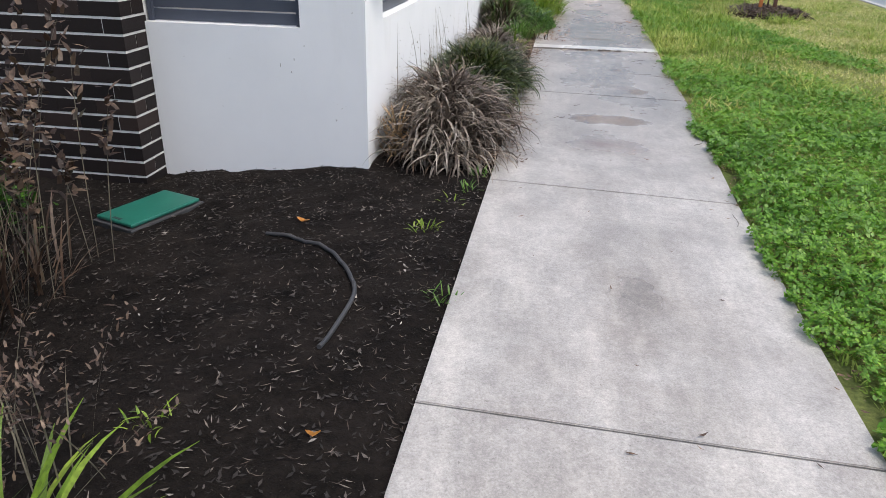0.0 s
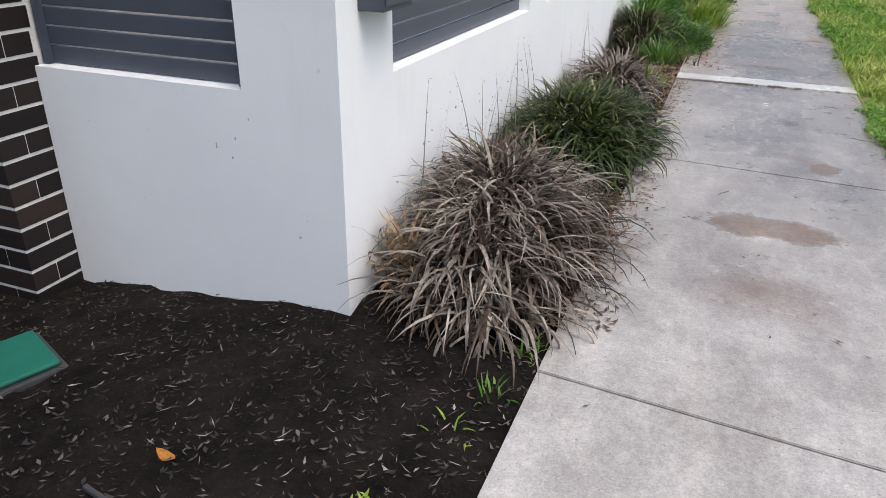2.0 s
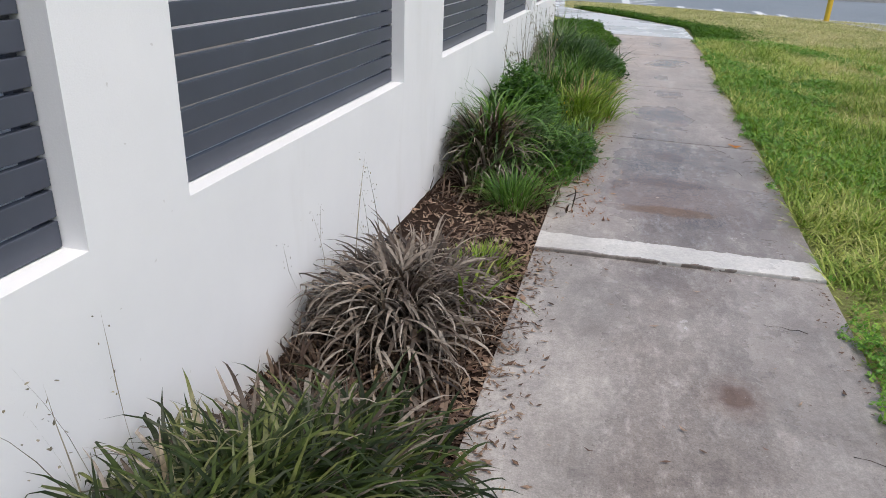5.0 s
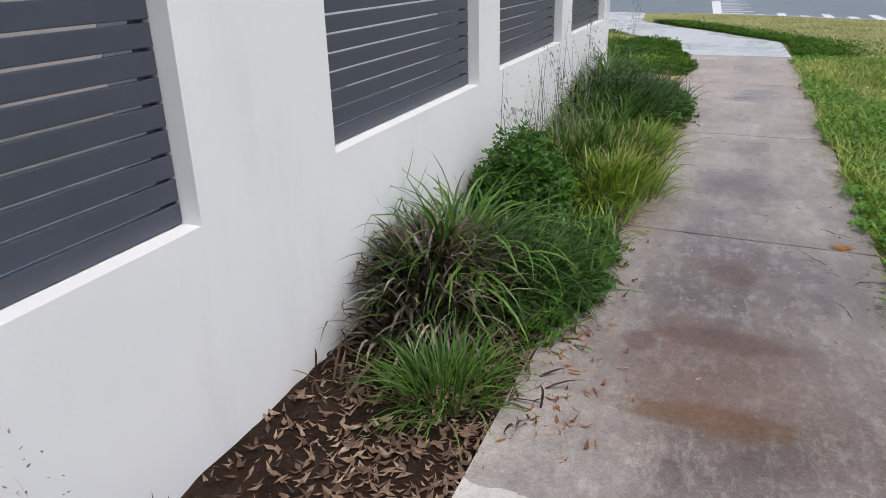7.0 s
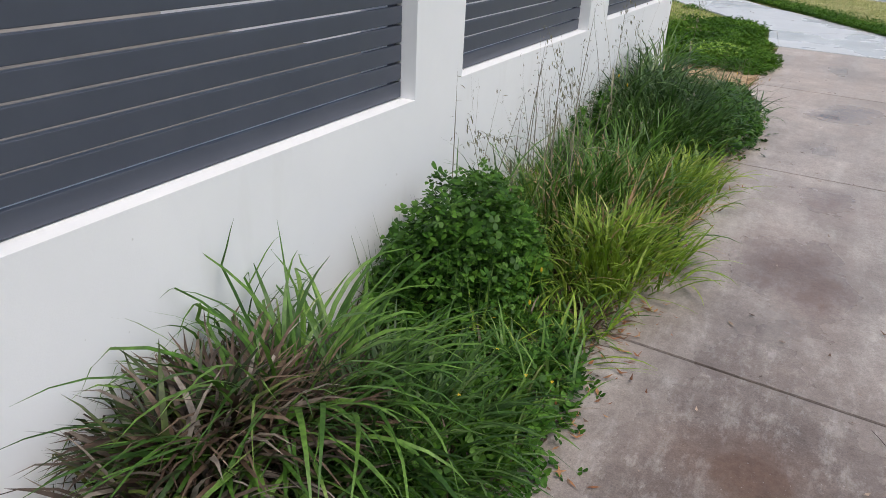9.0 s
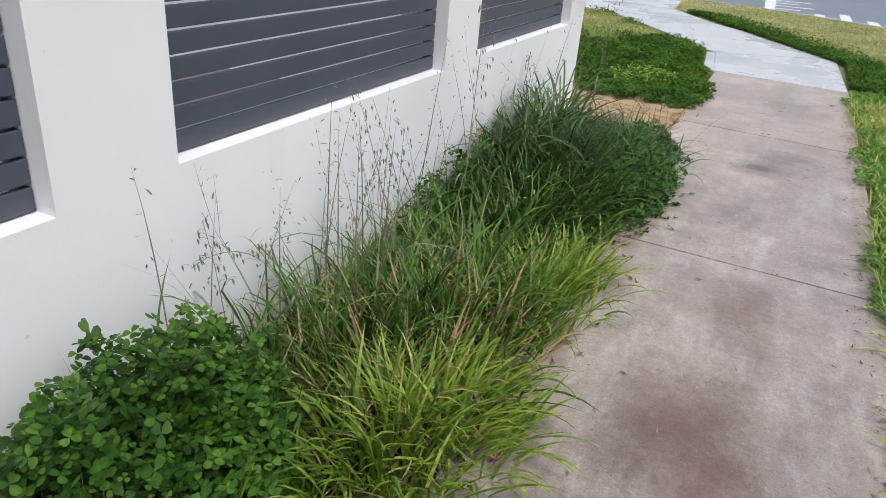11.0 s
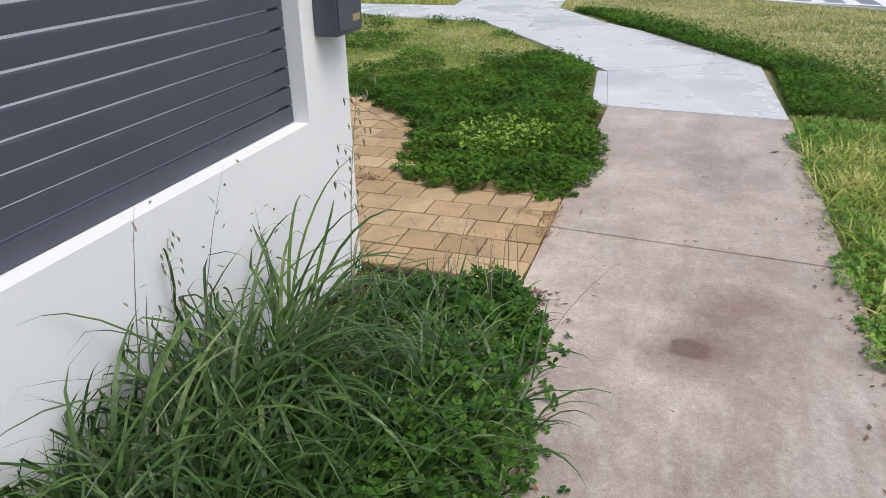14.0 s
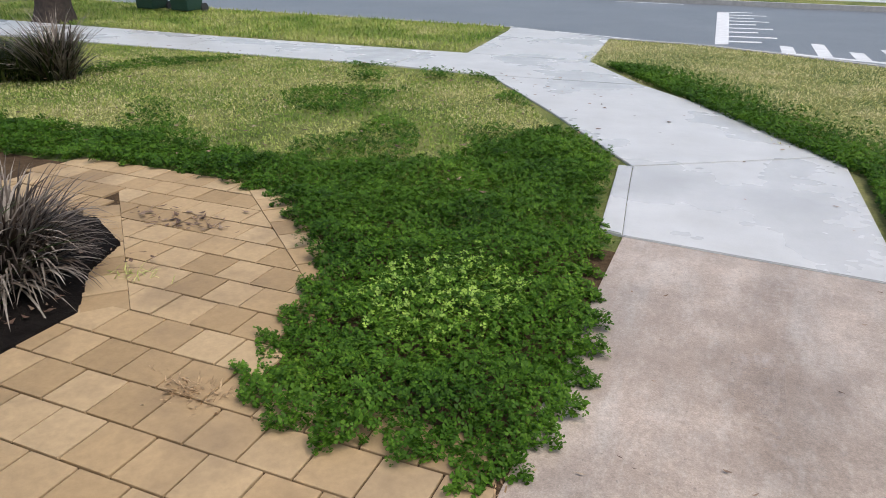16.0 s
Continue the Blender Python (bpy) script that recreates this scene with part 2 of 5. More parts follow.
M_kerb = plain("kerb_concrete", (0.36, 0.35, 0.33), (0.48, 0.47, 0.45), 8, 0.75, 0, 0.4, 0.004)
M_line = plain("white_road_paint", (0.62, 0.63, 0.63), (0.76, 0.77, 0.77), 7, 0.6, 0, 0.3, 0.002)
M_brick = varied("dark_brick", ((0.0, (0.013, 0.010, 0.010)), (0.6, (0.022, 0.016, 0.015)), (1.0, (0.034, 0.023, 0.02))), 0.6, 45, 0.2)
M_mortar = plain("white_mortar", (0.55, 0.54, 0.52), (0.68, 0.67, 0.65), 30, 0.85, 0, 0.4)
M_paver = varied("sandstone_paver", ((0.0, (0.33, 0.225, 0.115)), (0.5, (0.43, 0.30, 0.16)), (1.0, (0.48, 0.35, 0.20))), 0.75, 30, 0.35, 0.5)
M_green_lid = plain("green_plastic", (0.01, 0.105, 0.075), (0.014, 0.13, 0.092), 9, 0.4, 0, 0.15, 0.001)
M_black = plain("black_rubber", (0.03, 0.03, 0.032), (0.05, 0.05, 0.052), 20, 0.5)
M_sticker = plain("white_sticker", (0.62, 0.62, 0.58), (0.7, 0.7, 0.66), 20, 0.5)
M_ink = plain("black_ink", (0.02, 0.02, 0.02), (0.03, 0.03, 0.03), 20, 0.6)
M_brass = plain("brass_plate", (0.55, 0.42, 0.22), (0.62, 0.48, 0.27), 30, 0.35, 0.7)
M_chrome = plain("chrome", (0.6, 0.6, 0.6), (0.7, 0.7, 0.7), 30, 0.2, 1.0)
M_bark = plain("bark", (0.035, 0.025, 0.02), (0.09, 0.065, 0.05), 14, 0.9, 0, 1.0, 0.03)
M_stake = plain("orange_timber", (0.46, 0.15, 0.04), (0.56, 0.20, 0.06), 12, 0.8, 0, 0.3)
M_dark_stake = plain("dark_timber", (0.09, 0.045, 0.028), (0.14, 0.07, 0.045), 12, 0.8, 0, 0.3)
M_bin = plain("dark_green_plastic", (0.012, 0.045, 0.03), (0.018, 0.055, 0.038), 6, 0.45)
M_yellow_pole = plain("yellow_paint", (0.65, 0.42, 0.03), (0.72, 0.48, 0.05), 8, 0.5)
M_yard = plain("dark_unseen_floor", (0.10, 0.095, 0.09), (0.16, 0.15, 0.14), 6, 0.8)
M_backwall = plain("courtyard_wall", (0.30, 0.28, 0.26), (0.38, 0.36, 0.34), 2, 0.8)

L_dry = leafy("dry_leaves", ((0.0, (0.02125, 0.01445, 0.0102)), (0.35, (0.085, 0.0612, 0.04505)), (0.6, (0.221, 0.1827, 0.1462)), (0.9, (0.425, 0.374, 0.3145)), (1.0, (0.374, 0.2465, 0.136))), 0.45, 0.12, 3.0, 0.3, 0.3)
L_brown = leafy("brown_leaves", ((0.0, (0.021, 0.0126, 0.0091)), (0.5, (0.091, 0.0546, 0.0364)), (0.85, (0.21, 0.147, 0.098)), (1.0, (0.322, 0.28, 0.238))), 0.5, 0.1)
L_straw = leafy("straw_leaves", ((0.0, (0.35, 0.22, 0.11)), (1.0, (0.60, 0.43, 0.25))))
L_strap = leafy("strap_leaves", ((0.0, (0.00595, 0.01105, 0.00255)), (0.42, (0.0221, 0.0391, 0.00765)), (0.70, (0.0595, 0.08925, 0.017)), (0.86, (0.153, 0.17, 0.051)), (0.95, (0.34, 0.306, 0.204)), (1.0, (0.17, 0.102, 0.0595))), 0.4, 0.2, 2.0, 0.3, 0.28)
L_grass = leafy("green_grass", ((0.0, (0.024, 0.068, 0.0096)), (0.45, (0.08, 0.192, 0.024)), (0.85, (0.176, 0.32, 0.056)), (1.0, (0.336, 0.368, 0.144))), 0.42, 0.3)
L_deep = leafy("deep_green_grass", ((0.0, (0.01428, 0.03998, 0.008568)), (0.45, (0.0476, 0.1142, 0.02285)), (0.85, (0.1238, 0.219, 0.05712)), (1.0, (0.3046, 0.3427, 0.1618))), 0.38, 0.25, 2.0, 0.3)
L_lime = leafy("lime_grass", ((0.0, (0.068, 0.136, 0.0102)), (0.45, (0.204, 0.3315, 0.02975)), (0.85, (0.357, 0.4675, 0.068)), (1.0, (0.4675, 0.425, 0.187))), 0.45, 0.3)
L_lawn = leafy("lawn_blades", ((0.0, (0.09, 0.20, 0.02)), (0.35, (0.26, 0.39, 0.065)), (0.62, (0.50, 0.55, 0.15)), (1.0, (0.78, 0.70, 0.36))), 0.55, 0.35, 0.9, 0.6, 0.2)
L_dull = leafy("dry_lawn_blades", ((0.0, (0.34, 0.40, 0.10)), (0.5, (0.64, 0.60, 0.26)), (1.0, (0.86, 0.77, 0.46))), 0.55, 0.3, 1.4, 0.5)
L_clover = leafy("clover_leaves", ((0.0, (0.016, 0.05, 0.004)), (0.45, (0.062, 0.155, 0.012)), (0.85, (0.13, 0.26, 0.022)), (1.0, (0.22, 0.34, 0.04))), 0.55, 0.3, 1.6, 0.45, 0.15)
L_bush = leafy("dark_clover_leaves", ((0.0, (0.012, 0.045, 0.005)), (0.5, (0.048, 0.135, 0.014)), (1.0, (0.125, 0.26, 0.032))), 0.5, 0.25, 2.2, 0.35, 0.2)
L_clover2 = leafy("pale_clover_leaves", ((0.0, (0.17, 0.34, 0.03)), (1.0, (0.42, 0.60, 0.09))), 0.5)
L_clover3 = leafy("bright_clover_leaves", ((0.0, (0.06, 0.17, 0.012)), (0.5, (0.15, 0.34, 0.03)), (1.0, (0.30, 0.48, 0.06))), 0.45, 0.3, 1.5, 0.45)
L_seed = leafy("seed_heads", ((0.0, (0.14, 0.125, 0.09)), (0.6, (0.28, 0.25, 0.18)), (1.0, (0.42, 0.37, 0.27))))
L_oat = leafy("oat_straw", ((0.0, (0.16, 0.16, 0.10)), (0.6, (0.30, 0.29, 0.19)), (1.0, (0.46, 0.42, 0.30))), 0.6, 0.25)
L_flower = leafy("yellow_petals", ((0.0, (0.75, 0.50, 0.02)), (1.0, (0.85, 0.62, 0.05))))
L_orange = leafy("orange_leaf", ((0.0, (0.62, 0.27, 0.05)), (1.0, (0.72, 0.36, 0.08))))
L_litter = leafy("leaf_litter", ((0.0, (0.05, 0.03, 0.022)), (0.4, (0.16, 0.095, 0.062)), (0.8, (0.34, 0.235, 0.16)), (1.0, (0.55, 0.45, 0.34))), 0.75, 0.05)
L_rust = leafy("rusty_leaves", ((0.0, (0.13, 0.05, 0.02)), (0.5, (0.32, 0.13, 0.05)), (1.0, (0.52, 0.30, 0.14))), 0.7, 0.1)
L_chip = leafy("pale_chips", ((0.0, (0.015, 0.012, 0.01)), (0.6, (0.035, 0.029, 0.025)), (0.86, (0.13, 0.11, 0.095)), (1.0, (0.62, 0.57, 0.50))), 0.8, 0.0)

rng = np.random.default_rng(7)


# ---- builders ----
def G(y):
    """Height of the footpath along the walk."""
    return np.minimum(-0.06 + 0.006 * np.asarray(y, float), 0.05)


def bed_z(x, y):
    """Height of the planted beds: level with the path, falling away before the front wall."""
    x, y = np.asarray(x, float), np.asarray(y, float)
    fall = np.clip((-0.95 - x) / 1.3, 0, 1) * np.clip((5.2 - y) / 0.8, 0, 1) * 0.13
    rise = np.clip((-0.1 - x) / 0.9, 0, 1) * np.clip((y - 4.6) / 1.0, 0, 1) * np.clip((15.6 - y) / 0.8, 0, 1) * 0.02
    return G(y) - 0.012 - fall + rise


def thing(name, label, category, at=(0, 0, 0), group="", kind=""):
    e = new(name)
    e.location = at
    e.empty_display_size = 0.1
    return tagged(e, label, category, group, kind)


def link(name, me, material, parent=None, label=""):
    ob = new(name, me)
    if material:
        me.materials.append(material)
    if parent:
        ob.parent = parent
    if label:
        ob["label"] = label
    return ob


def part(name, bm, material, parent=None, label=""):
    me = bpy.data.meshes.new(name)
    bm.to_mesh(me)
    bm.free()
    return link(name, me, material, parent, label)


def add_box(bm, lo, hi, bevel=0.0):
    size = [b - a for a, b in zip(lo, hi)]
    m = Matrix.Translation([(a + b) / 2 for a, b in zip(lo, hi)]) @ Matrix.Diagonal((*size, 1))
    r = bmesh.ops.create_cube(bm, size=1, matrix=m)
    if bevel:
        es = list({e for v in r["verts"] for e in v.link_edges})
        bmesh.ops.bevel(bm, geom=es, offset=bevel, segments=2, affect="EDGES", profile=0.6)
    return bm


def boxed(lo, hi, bevel=0.0):
    return add_box(bmesh.new(), lo, hi, bevel)


def poly_prism(pts, top, depth, bevel=0.0):
    """A slab over an outline; top is a height or a function of (x, y)."""
    bm = bmesh.new()
    f = top if callable(top) else (lambda x, y: top)
    a = [bm.verts.new((x, y, float(f(x, y)))) for x, y in pts]
    b = [bm.verts.new((x, y, float(f(x, y)) - depth)) for x, y in pts]
    bm.faces.new(a)
    bm.faces.new(b[::-1])
    for i in range(len(pts)):
        j = (i + 1) % len(pts)
        bm.faces.new((a[j], a[i], b[i], b[j]))
    bmesh.ops.recalc_face_normals(bm, faces=bm.faces)
    if bevel:
        es = [e for e in bm.edges if e.verts[0] in a and e.verts[1] in a]
        bmesh.ops.bevel(bm, geom=es, offset=bevel, segments=2, affect="EDGES")
    return bm


def tube(bm, pts, radii, sides=8):
    """A round bar along points."""
    rings = []
    for i, p in enumerate(pts):
        d = (Vector(pts[min(i + 1, len(pts) - 1)]) - Vector(pts[max(i - 1, 0)])).normalized()
        u = d.orthogonal().normalized()
        w = d.cross(u)
        r = float(radii[i] if isinstance(radii, (list, tuple)) else radii)
        rings.append([bm.verts.new(Vector(p) + r * (math.cos(k * 2 * math.pi / sides) * u + math.sin(k * 2 * math.pi / sides) * w)) for k in range(sides)])
    for a, b in zip(rings, rings[1:]):
        best = min(range(sides), key=lambda s: (a[0].co - b[s].co).length)
        for k in range(sides):
            bm.faces.new((a[k], a[(k + 1) % sides], b[(k + 1 + best) % sides], b[(k + best) % sides]))
    bm.faces.new(rings[0][::-1])
    bm.faces.new(rings[-1])
    return bm


def quick_mesh(name, verts, quads):
    me = bpy.data.meshes.new(name)
    me.vertices.add(len(verts))
    me.vertices.foreach_set("co", np.ascontiguousarray(verts, np.float32).ravel())
    k = quads.shape[1]
    me.loops.add(quads.size)
    me.loops.foreach_set("vertex_index", np.ascontiguousarray(quads, np.int32).ravel())
    me.polygons.add(len(quads))
    me.polygons.foreach_set("loop_start", np.arange(0, quads.size, k, dtype=np.int32))
    me.polygons.foreach_set("use_smooth", np.ones(len(quads), bool))
    me.update(calc_edges=True)
    return me


def blades(name, root, length, az, lean, droop, width, seg=5, kink=0.0):
    """Grass blades: tapered strips that start leaning by lean and bend over by droop (radians)."""
    n = len(root)
    p = np.array(root, float)
    V = np.zeros((n, seg + 1, 2, 3))
    side = np.stack([-np.sin(az), np.cos(az), np.zeros(n)], 1)
    twist = rng.uniform(-0.5, 0.5, n)
    bend = rng.normal(0, kink, n)
    for s in range(seg + 1):
        t = s / seg
        ang = lean + droop * t ** 1.4
        a2 = az + bend * t
        w = width * (0.75 + 0.5 * t if t < 0.4 else 0.95 * (1 - ((t - 0.4) / 0.6) ** 1.8) + 0.04)
        sv = side.copy()
        sv[:, 2] = np.sin(twist) * 0.6
        V[:, s, 0] = p - sv * w[:, None] * 0.5
        V[:, s, 1] = p + sv * w[:, None] * 0.5
        step = (length / seg)[:, None]
        p = p + step * np.stack([np.sin(ang) * np.cos(a2), np.sin(ang) * np.sin(a2), np.cos(ang)], 1)
    base = (np.arange(n) * (seg + 1) * 2)[:, None]
    q = np.concatenate([base + np.array([[2 * s, 2 * s + 1, 2 * s + 3, 2 * s + 2]]) for s in range(seg)], 1).reshape(-1, 4)
    return quick_mesh(name, V.reshape(-1, 3), q)


def keep_off_wall(me, xmin=-1.005, ymax=15.3, ymin=4.44):
    """Blades press against the wall instead of passing through it."""
    n = len(me.vertices)
    co = np.empty(n * 3, np.float32)
    me.vertices.foreach_get("co", co)
    co = co.reshape(-1, 3)
    hit = (co[:, 0] < xmin) & (co[:, 1] > ymin) & (co[:, 1] < ymax)
    co[hit, 0] = xmin + 0.25 * np.clip(xmin - co[hit, 0], 0, 0.08) + 0.002
    low = G(co[:, 1]) - 0.02
    co[:, 2] = np.maximum(co[:, 2], np.where(co[:, 1] > 4.4, low, -1))
    me.vertices.foreach_set("co", co.ravel())
    me.update()


def tuft(n, cx, cy, rx, ry, lo, hi, width, lean=0.9, droop=1.1, spread=0.5, seg=5, dome=0.0, kink=0.25, name="leaves", zf=bed_z):
    """Blades from an oval patch that lean outwards from its middle."""
    subs = max(1, min(9, int(rx * ry / 0.018)))
    sr, sa = 0.62 * np.sqrt(rng.uniform(0, 1, subs)), rng.uniform(0, 2 * np.pi, subs)
    k = rng.integers(0, subs, n)
    rr, th = np.sqrt(rng.uniform(0, 1, n)) * (1.0 if subs == 1 else 0.55), rng.uniform(0, 2 * np.pi, n)
    ox, oy = (sr * np.cos(sa))[k] * (subs > 1), (sr * np.sin(sa))[k] * (subs > 1)
    ux, uy = ox + rr * np.cos(th), oy + rr * np.sin(th)
    r = np.minimum(np.hypot(ux, uy), 1.1)
    x, y = cx + rx * ux, cy + ry * uy
    z = zf(x, y) + dome * np.clip(1 - r ** 2, 0, 1)
    az = np.arctan2(rr * np.sin(th) + 0.45 * uy, rr * np.cos(th) + 0.45 * ux) + rng.normal(0, spread, n)
    length = rng.uniform(lo, hi, n)
    le = np.clip(r * lean + rng.normal(0, 0.18, n), 0.02, 1.5)
    dr = droop * rng.uniform(0.5, 1.35, n)
    me = blades(name, np.stack([x, y, z], 1), length, az, le, dr, width * rng.uniform(0.6, 1.3, n), seg, kink)
    keep_off_wall(me)
    return me


def trefoils(name, x, y, z, size, tilt=0.45, rounder=False):
    """Clover leaves: three rounded leaflets on one point, folded a little."""
    n = len(x)
    rot = rng.uniform(0, 2 * np.pi, n)
    tx, ty = rng.normal(0, tilt, n), rng.normal(0, tilt, n)
    shape = [(0.0, 0.0, 0.0), (0.66, 0.50, 0.10), (0.90, 0.0, 0.0), (0.66, -0.50, 0.10)]
    if rounder:
        shape = [(0.0, 0.0, 0.0), (0.40, 0.36, 0.07), (0.78, 0.42, 0.09), (0.95, 0.16, 0.03), (0.86, 0.0, 0.0), (0.95, -0.16, 0.03), (0.78, -0.42, 0.09), (0.40, -0.36, 0.07)]
    c = len(shape)
    V = np.zeros((n, 3, c, 3))
    for k in range(3):
        a = rot + k * 2 * np.pi / 3
        for j, (u, v, w) in enumerate(shape):
            px = size * (u * np.cos(a) - v * np.sin(a))
            py = size * (u * np.sin(a) + v * np.cos(a))
            V[:, k, j, 0] = x + px
            V[:, k, j, 1] = y + py
            V[:, k, j, 2] = z + tx * px + ty * py + w * size
    base = (np.arange(n * 3) * c)[:, None]
    q = base + np.arange(c)[None]
    me = quick_mesh(name, V.reshape(-1, 3), q)
    keep_off_wall(me)
    return me


def flakes(name, x, y, z, lo, hi, ratio=0.4, tilt=0.35, lift=0.004):
    """Small dry leaves and chips lying on the ground, each a bent four-sided leaf."""
    n = len(x)
    a = rng.uniform(0, 2 * np.pi, n)
    s = rng.uniform(lo, hi, n)
    w = s * ratio * rng.uniform(0.5, 1.4, n)
    tx, ty = rng.normal(0, tilt, n), rng.normal(0, tilt, n)
    V = np.zeros((n, 4, 3))
    for j, (u, v) in enumerate([(-0.5, 0), (0, 0.5), (0.5, 0), (0, -0.5)]):
        px, py = u * s * np.cos(a) - v * w * np.sin(a), u * s * np.sin(a) + v * w * np.cos(a)
        V[:, j, 0], V[:, j, 1] = x + px, y + py
        V[:, j, 2] = z + lift + np.abs(tx * px + ty * py)
    return quick_mesh(name, V.reshape(-1, 3), (np.arange(n) * 4)[:, None] + np.array([[0, 1, 2, 3]]))


def grid_mesh(name, x0, x1, y0, y1, step, zf):
    xs = np.linspace(x0, x1, max(2, int((x1 - x0) / step) + 1))
    ys = np.linspace(y0, y1, max(2, int((y1 - y0) / step) + 1))
    X, Y = np.meshgrid(xs, ys)
    Z = zf(X, Y)
    nx, ny = len(xs), len(ys)
    i = np.arange((ny - 1) * nx).reshape(ny - 1, nx)[:, :-1].ravel()
    return quick_mesh(name, np.stack([X, Y, Z], -1).reshape(-1, 3), np.stack([i, i + 1, i + nx + 1, i + nx], 1))


def lumps(X, Y, s, amp):
    """Smooth uneven ground, as a sum of a few waves at odd angles."""
    out = np.zeros_like(X)
    for k in range(7):
        a, f, ph = k * 1.9, s * (1 + 0.63 * k), k * 2.3
        out += np.sin((X * np.cos(a) + Y * np.sin(a)) * f + ph) / (1 + 0.5 * k)
    return out * amp


def inside(px, py, pts):
    """Which points lie in a polygon."""
    c = np.zeros(len(px), bool)
    for (xa, ya), (xb, yb) in zip(pts, pts[1:] + pts[:1]):
        cross = ((ya > py) != (yb > py)) & (px < (xb - xa) * (py - ya) / (yb - ya + 1e-12) + xa)
        c ^= cross
    return c


# ---- ground, road, kerbs ----
FRONT_KERB = [(-40, 31.0), (-10.9, 28.6), (-4.0, 28.27), (-2.0, 27.36), (-0.55, 27.2), (0.67, 26.67), (1.8, 26.06), (3.2, 25.2), (4.6, 23.8), (5.4, 21.0)]
ground = tagged(link("ground", grid_mesh("ground", -320, 320, -320, 320, 80, lambda X, Y: X * 0 - 0.40), M_lawn), "dull dry grass ground reaching the horizon", "ground", "", "structure")
road = tagged(part("road", poly_prism([(-60, 24), (8, 20), (4.5, 20), (4.2, -20), (14, -20), (14, 30), (60, 30), (60, 38.2), (-60, 42)], -0.08, 0.2), M_asphalt), "damp dark grey asphalt road", "road", "", "structure")

lawn_z = lambda x, y: float(G(y)) - 0.015
verge = tagged(part("lawn_ground", poly_prism([(0.90, -9), (5.0, -9), (5.25, 12), (5.5, 18.3), (1.0, 18.3), (1.0, 8), (0.90, 4)], lawn_z, 0.3), M_lawn), "mown patchy grass verge beside the path", "lawn", "", "structure")
part("lawn_ground_corner", poly_prism([(-40, 18.3), (5.5, 18.3)] + FRONT_KERB[::-1], lawn_z, 0.3), M_lawn, verge)
part("lawn_ground_entry", poly_prism([(-40, 15.36), (-0.24, 15.36), (-0.24, 18.3), (-40, 18.3)], lawn_z, 0.3), M_lawn, verge)
far = tagged(part("far_verge", poly_prism([(-60, 42), (-1.9, 38.4), (60, 36), (60, 120), (-60, 120)], 0.04, 0.3), M_lawn), "grass verge across the road", "lawn", "", "structure")

kerb = thing("kerb", "low concrete kerb along the road edge", "kerb", kind="structure")
kb = [(5.0, -9), (5.25, 12), (5.5, 18.3)] + FRONT_KERB[:2:-1]
kc = FRONT_KERB[2::-1]
for line in (kb, kc):
    for (xa, ya), (xb, yb) in zip(line, line[1:]):
        d = Vector((xb - xa, yb - ya)).normalized()
        nx, ny = d.y * 0.15, -d.x * 0.15
        part("kerb_stone", poly_prism([(xa, ya), (xb, yb), (xb + nx, yb + ny), (xa + nx, ya + ny)], lambda x, y: float(G(y)) - 0.004, 0.3, 0.02), M_kerb, kerb)
far_kerb = tagged(part("far_kerb", poly_prism([(-60, 41.82), (-1.9, 38.25), (60, 35.85), (60, 36.05), (-1.9, 38.45), (-60, 42.02)], 0.05, 0.3), M_kerb), "concrete kerb across the road", "kerb", "", "structure")
part("far_path", poly_prism([(-60, 43.2), (-3, 40.3), (60, 38.0), (60, 39.6), (-3, 42.0), (-60, 44.9)], 0.052, 0.1), M_new, far, "pale concrete path")
part("far_driveway", poly_prism([(-6.2, 38.78), (-2.2, 38.55), (-2.6, 46), (-8, 46)], 0.056, 0.1), M_new, far, "pale concrete driveway")

# crossing marks on the road
cross = thing("road_marking", "worn white painted crossing marks on asphalt", "road marking", kind="structure")
def mark(pts):
    pts = [(x + 0.25, y) for x, y in pts]
    part("painted_line", poly_prism(pts, -0.076, 0.003), M_line, cross)
mark([(-0.62, 28.5), (-0.40, 28.6), (-0.66, 35.6), (-0.95, 35.5)])
for i in range(9):
    y = 28.95 + i * 0.82
    x0 = -0.40 - (y - 28.6) * 0.037
    w = 0.85 if i % 2 else 0.55
    mark([(x0, y), (x0 + w, y + 0.12), (x0 + w - 0.01, y + 0.32), (x0, y + 0.2)])
mark([(0.42, 27.74), (6.0, 26.0), (6.0, 26.16), (0.42, 27.92)])
for i in range(7):
    x, y = 0.44 + i * 0.52, 27.80 - i * 0.16
    mark([(x, y + 0.1), (x + 0.21, y + 0.03), (x + 0.19, y + (0.95 if i % 2 == 0 else 1.7)), (x - 0.02, y + (1.02 if i % 2 == 0 else 1.77))])
mark([(-3.6, 29.0), (-1.9, 28.44), (-1.9, 28.52), (-3.6, 29.1)])
mark([(-4, 37.9), (-2, 37.7), (-2, 37.85), (-4, 38.05)])

# ---- footpath slabs ----
pavement = thing("pavement", "worn grey concrete footpath slabs with puddles", "footpath", kind="structure")
part("sub_base", poly_prism([(-0.29, -9), (0.90, -9), (0.90, 4), (0.99, 7), (0.99, 18.3), (-0.29, 18.3)], lambda x, y: float(G(y)) - 0.022, 0.2), M_soil, pavement)
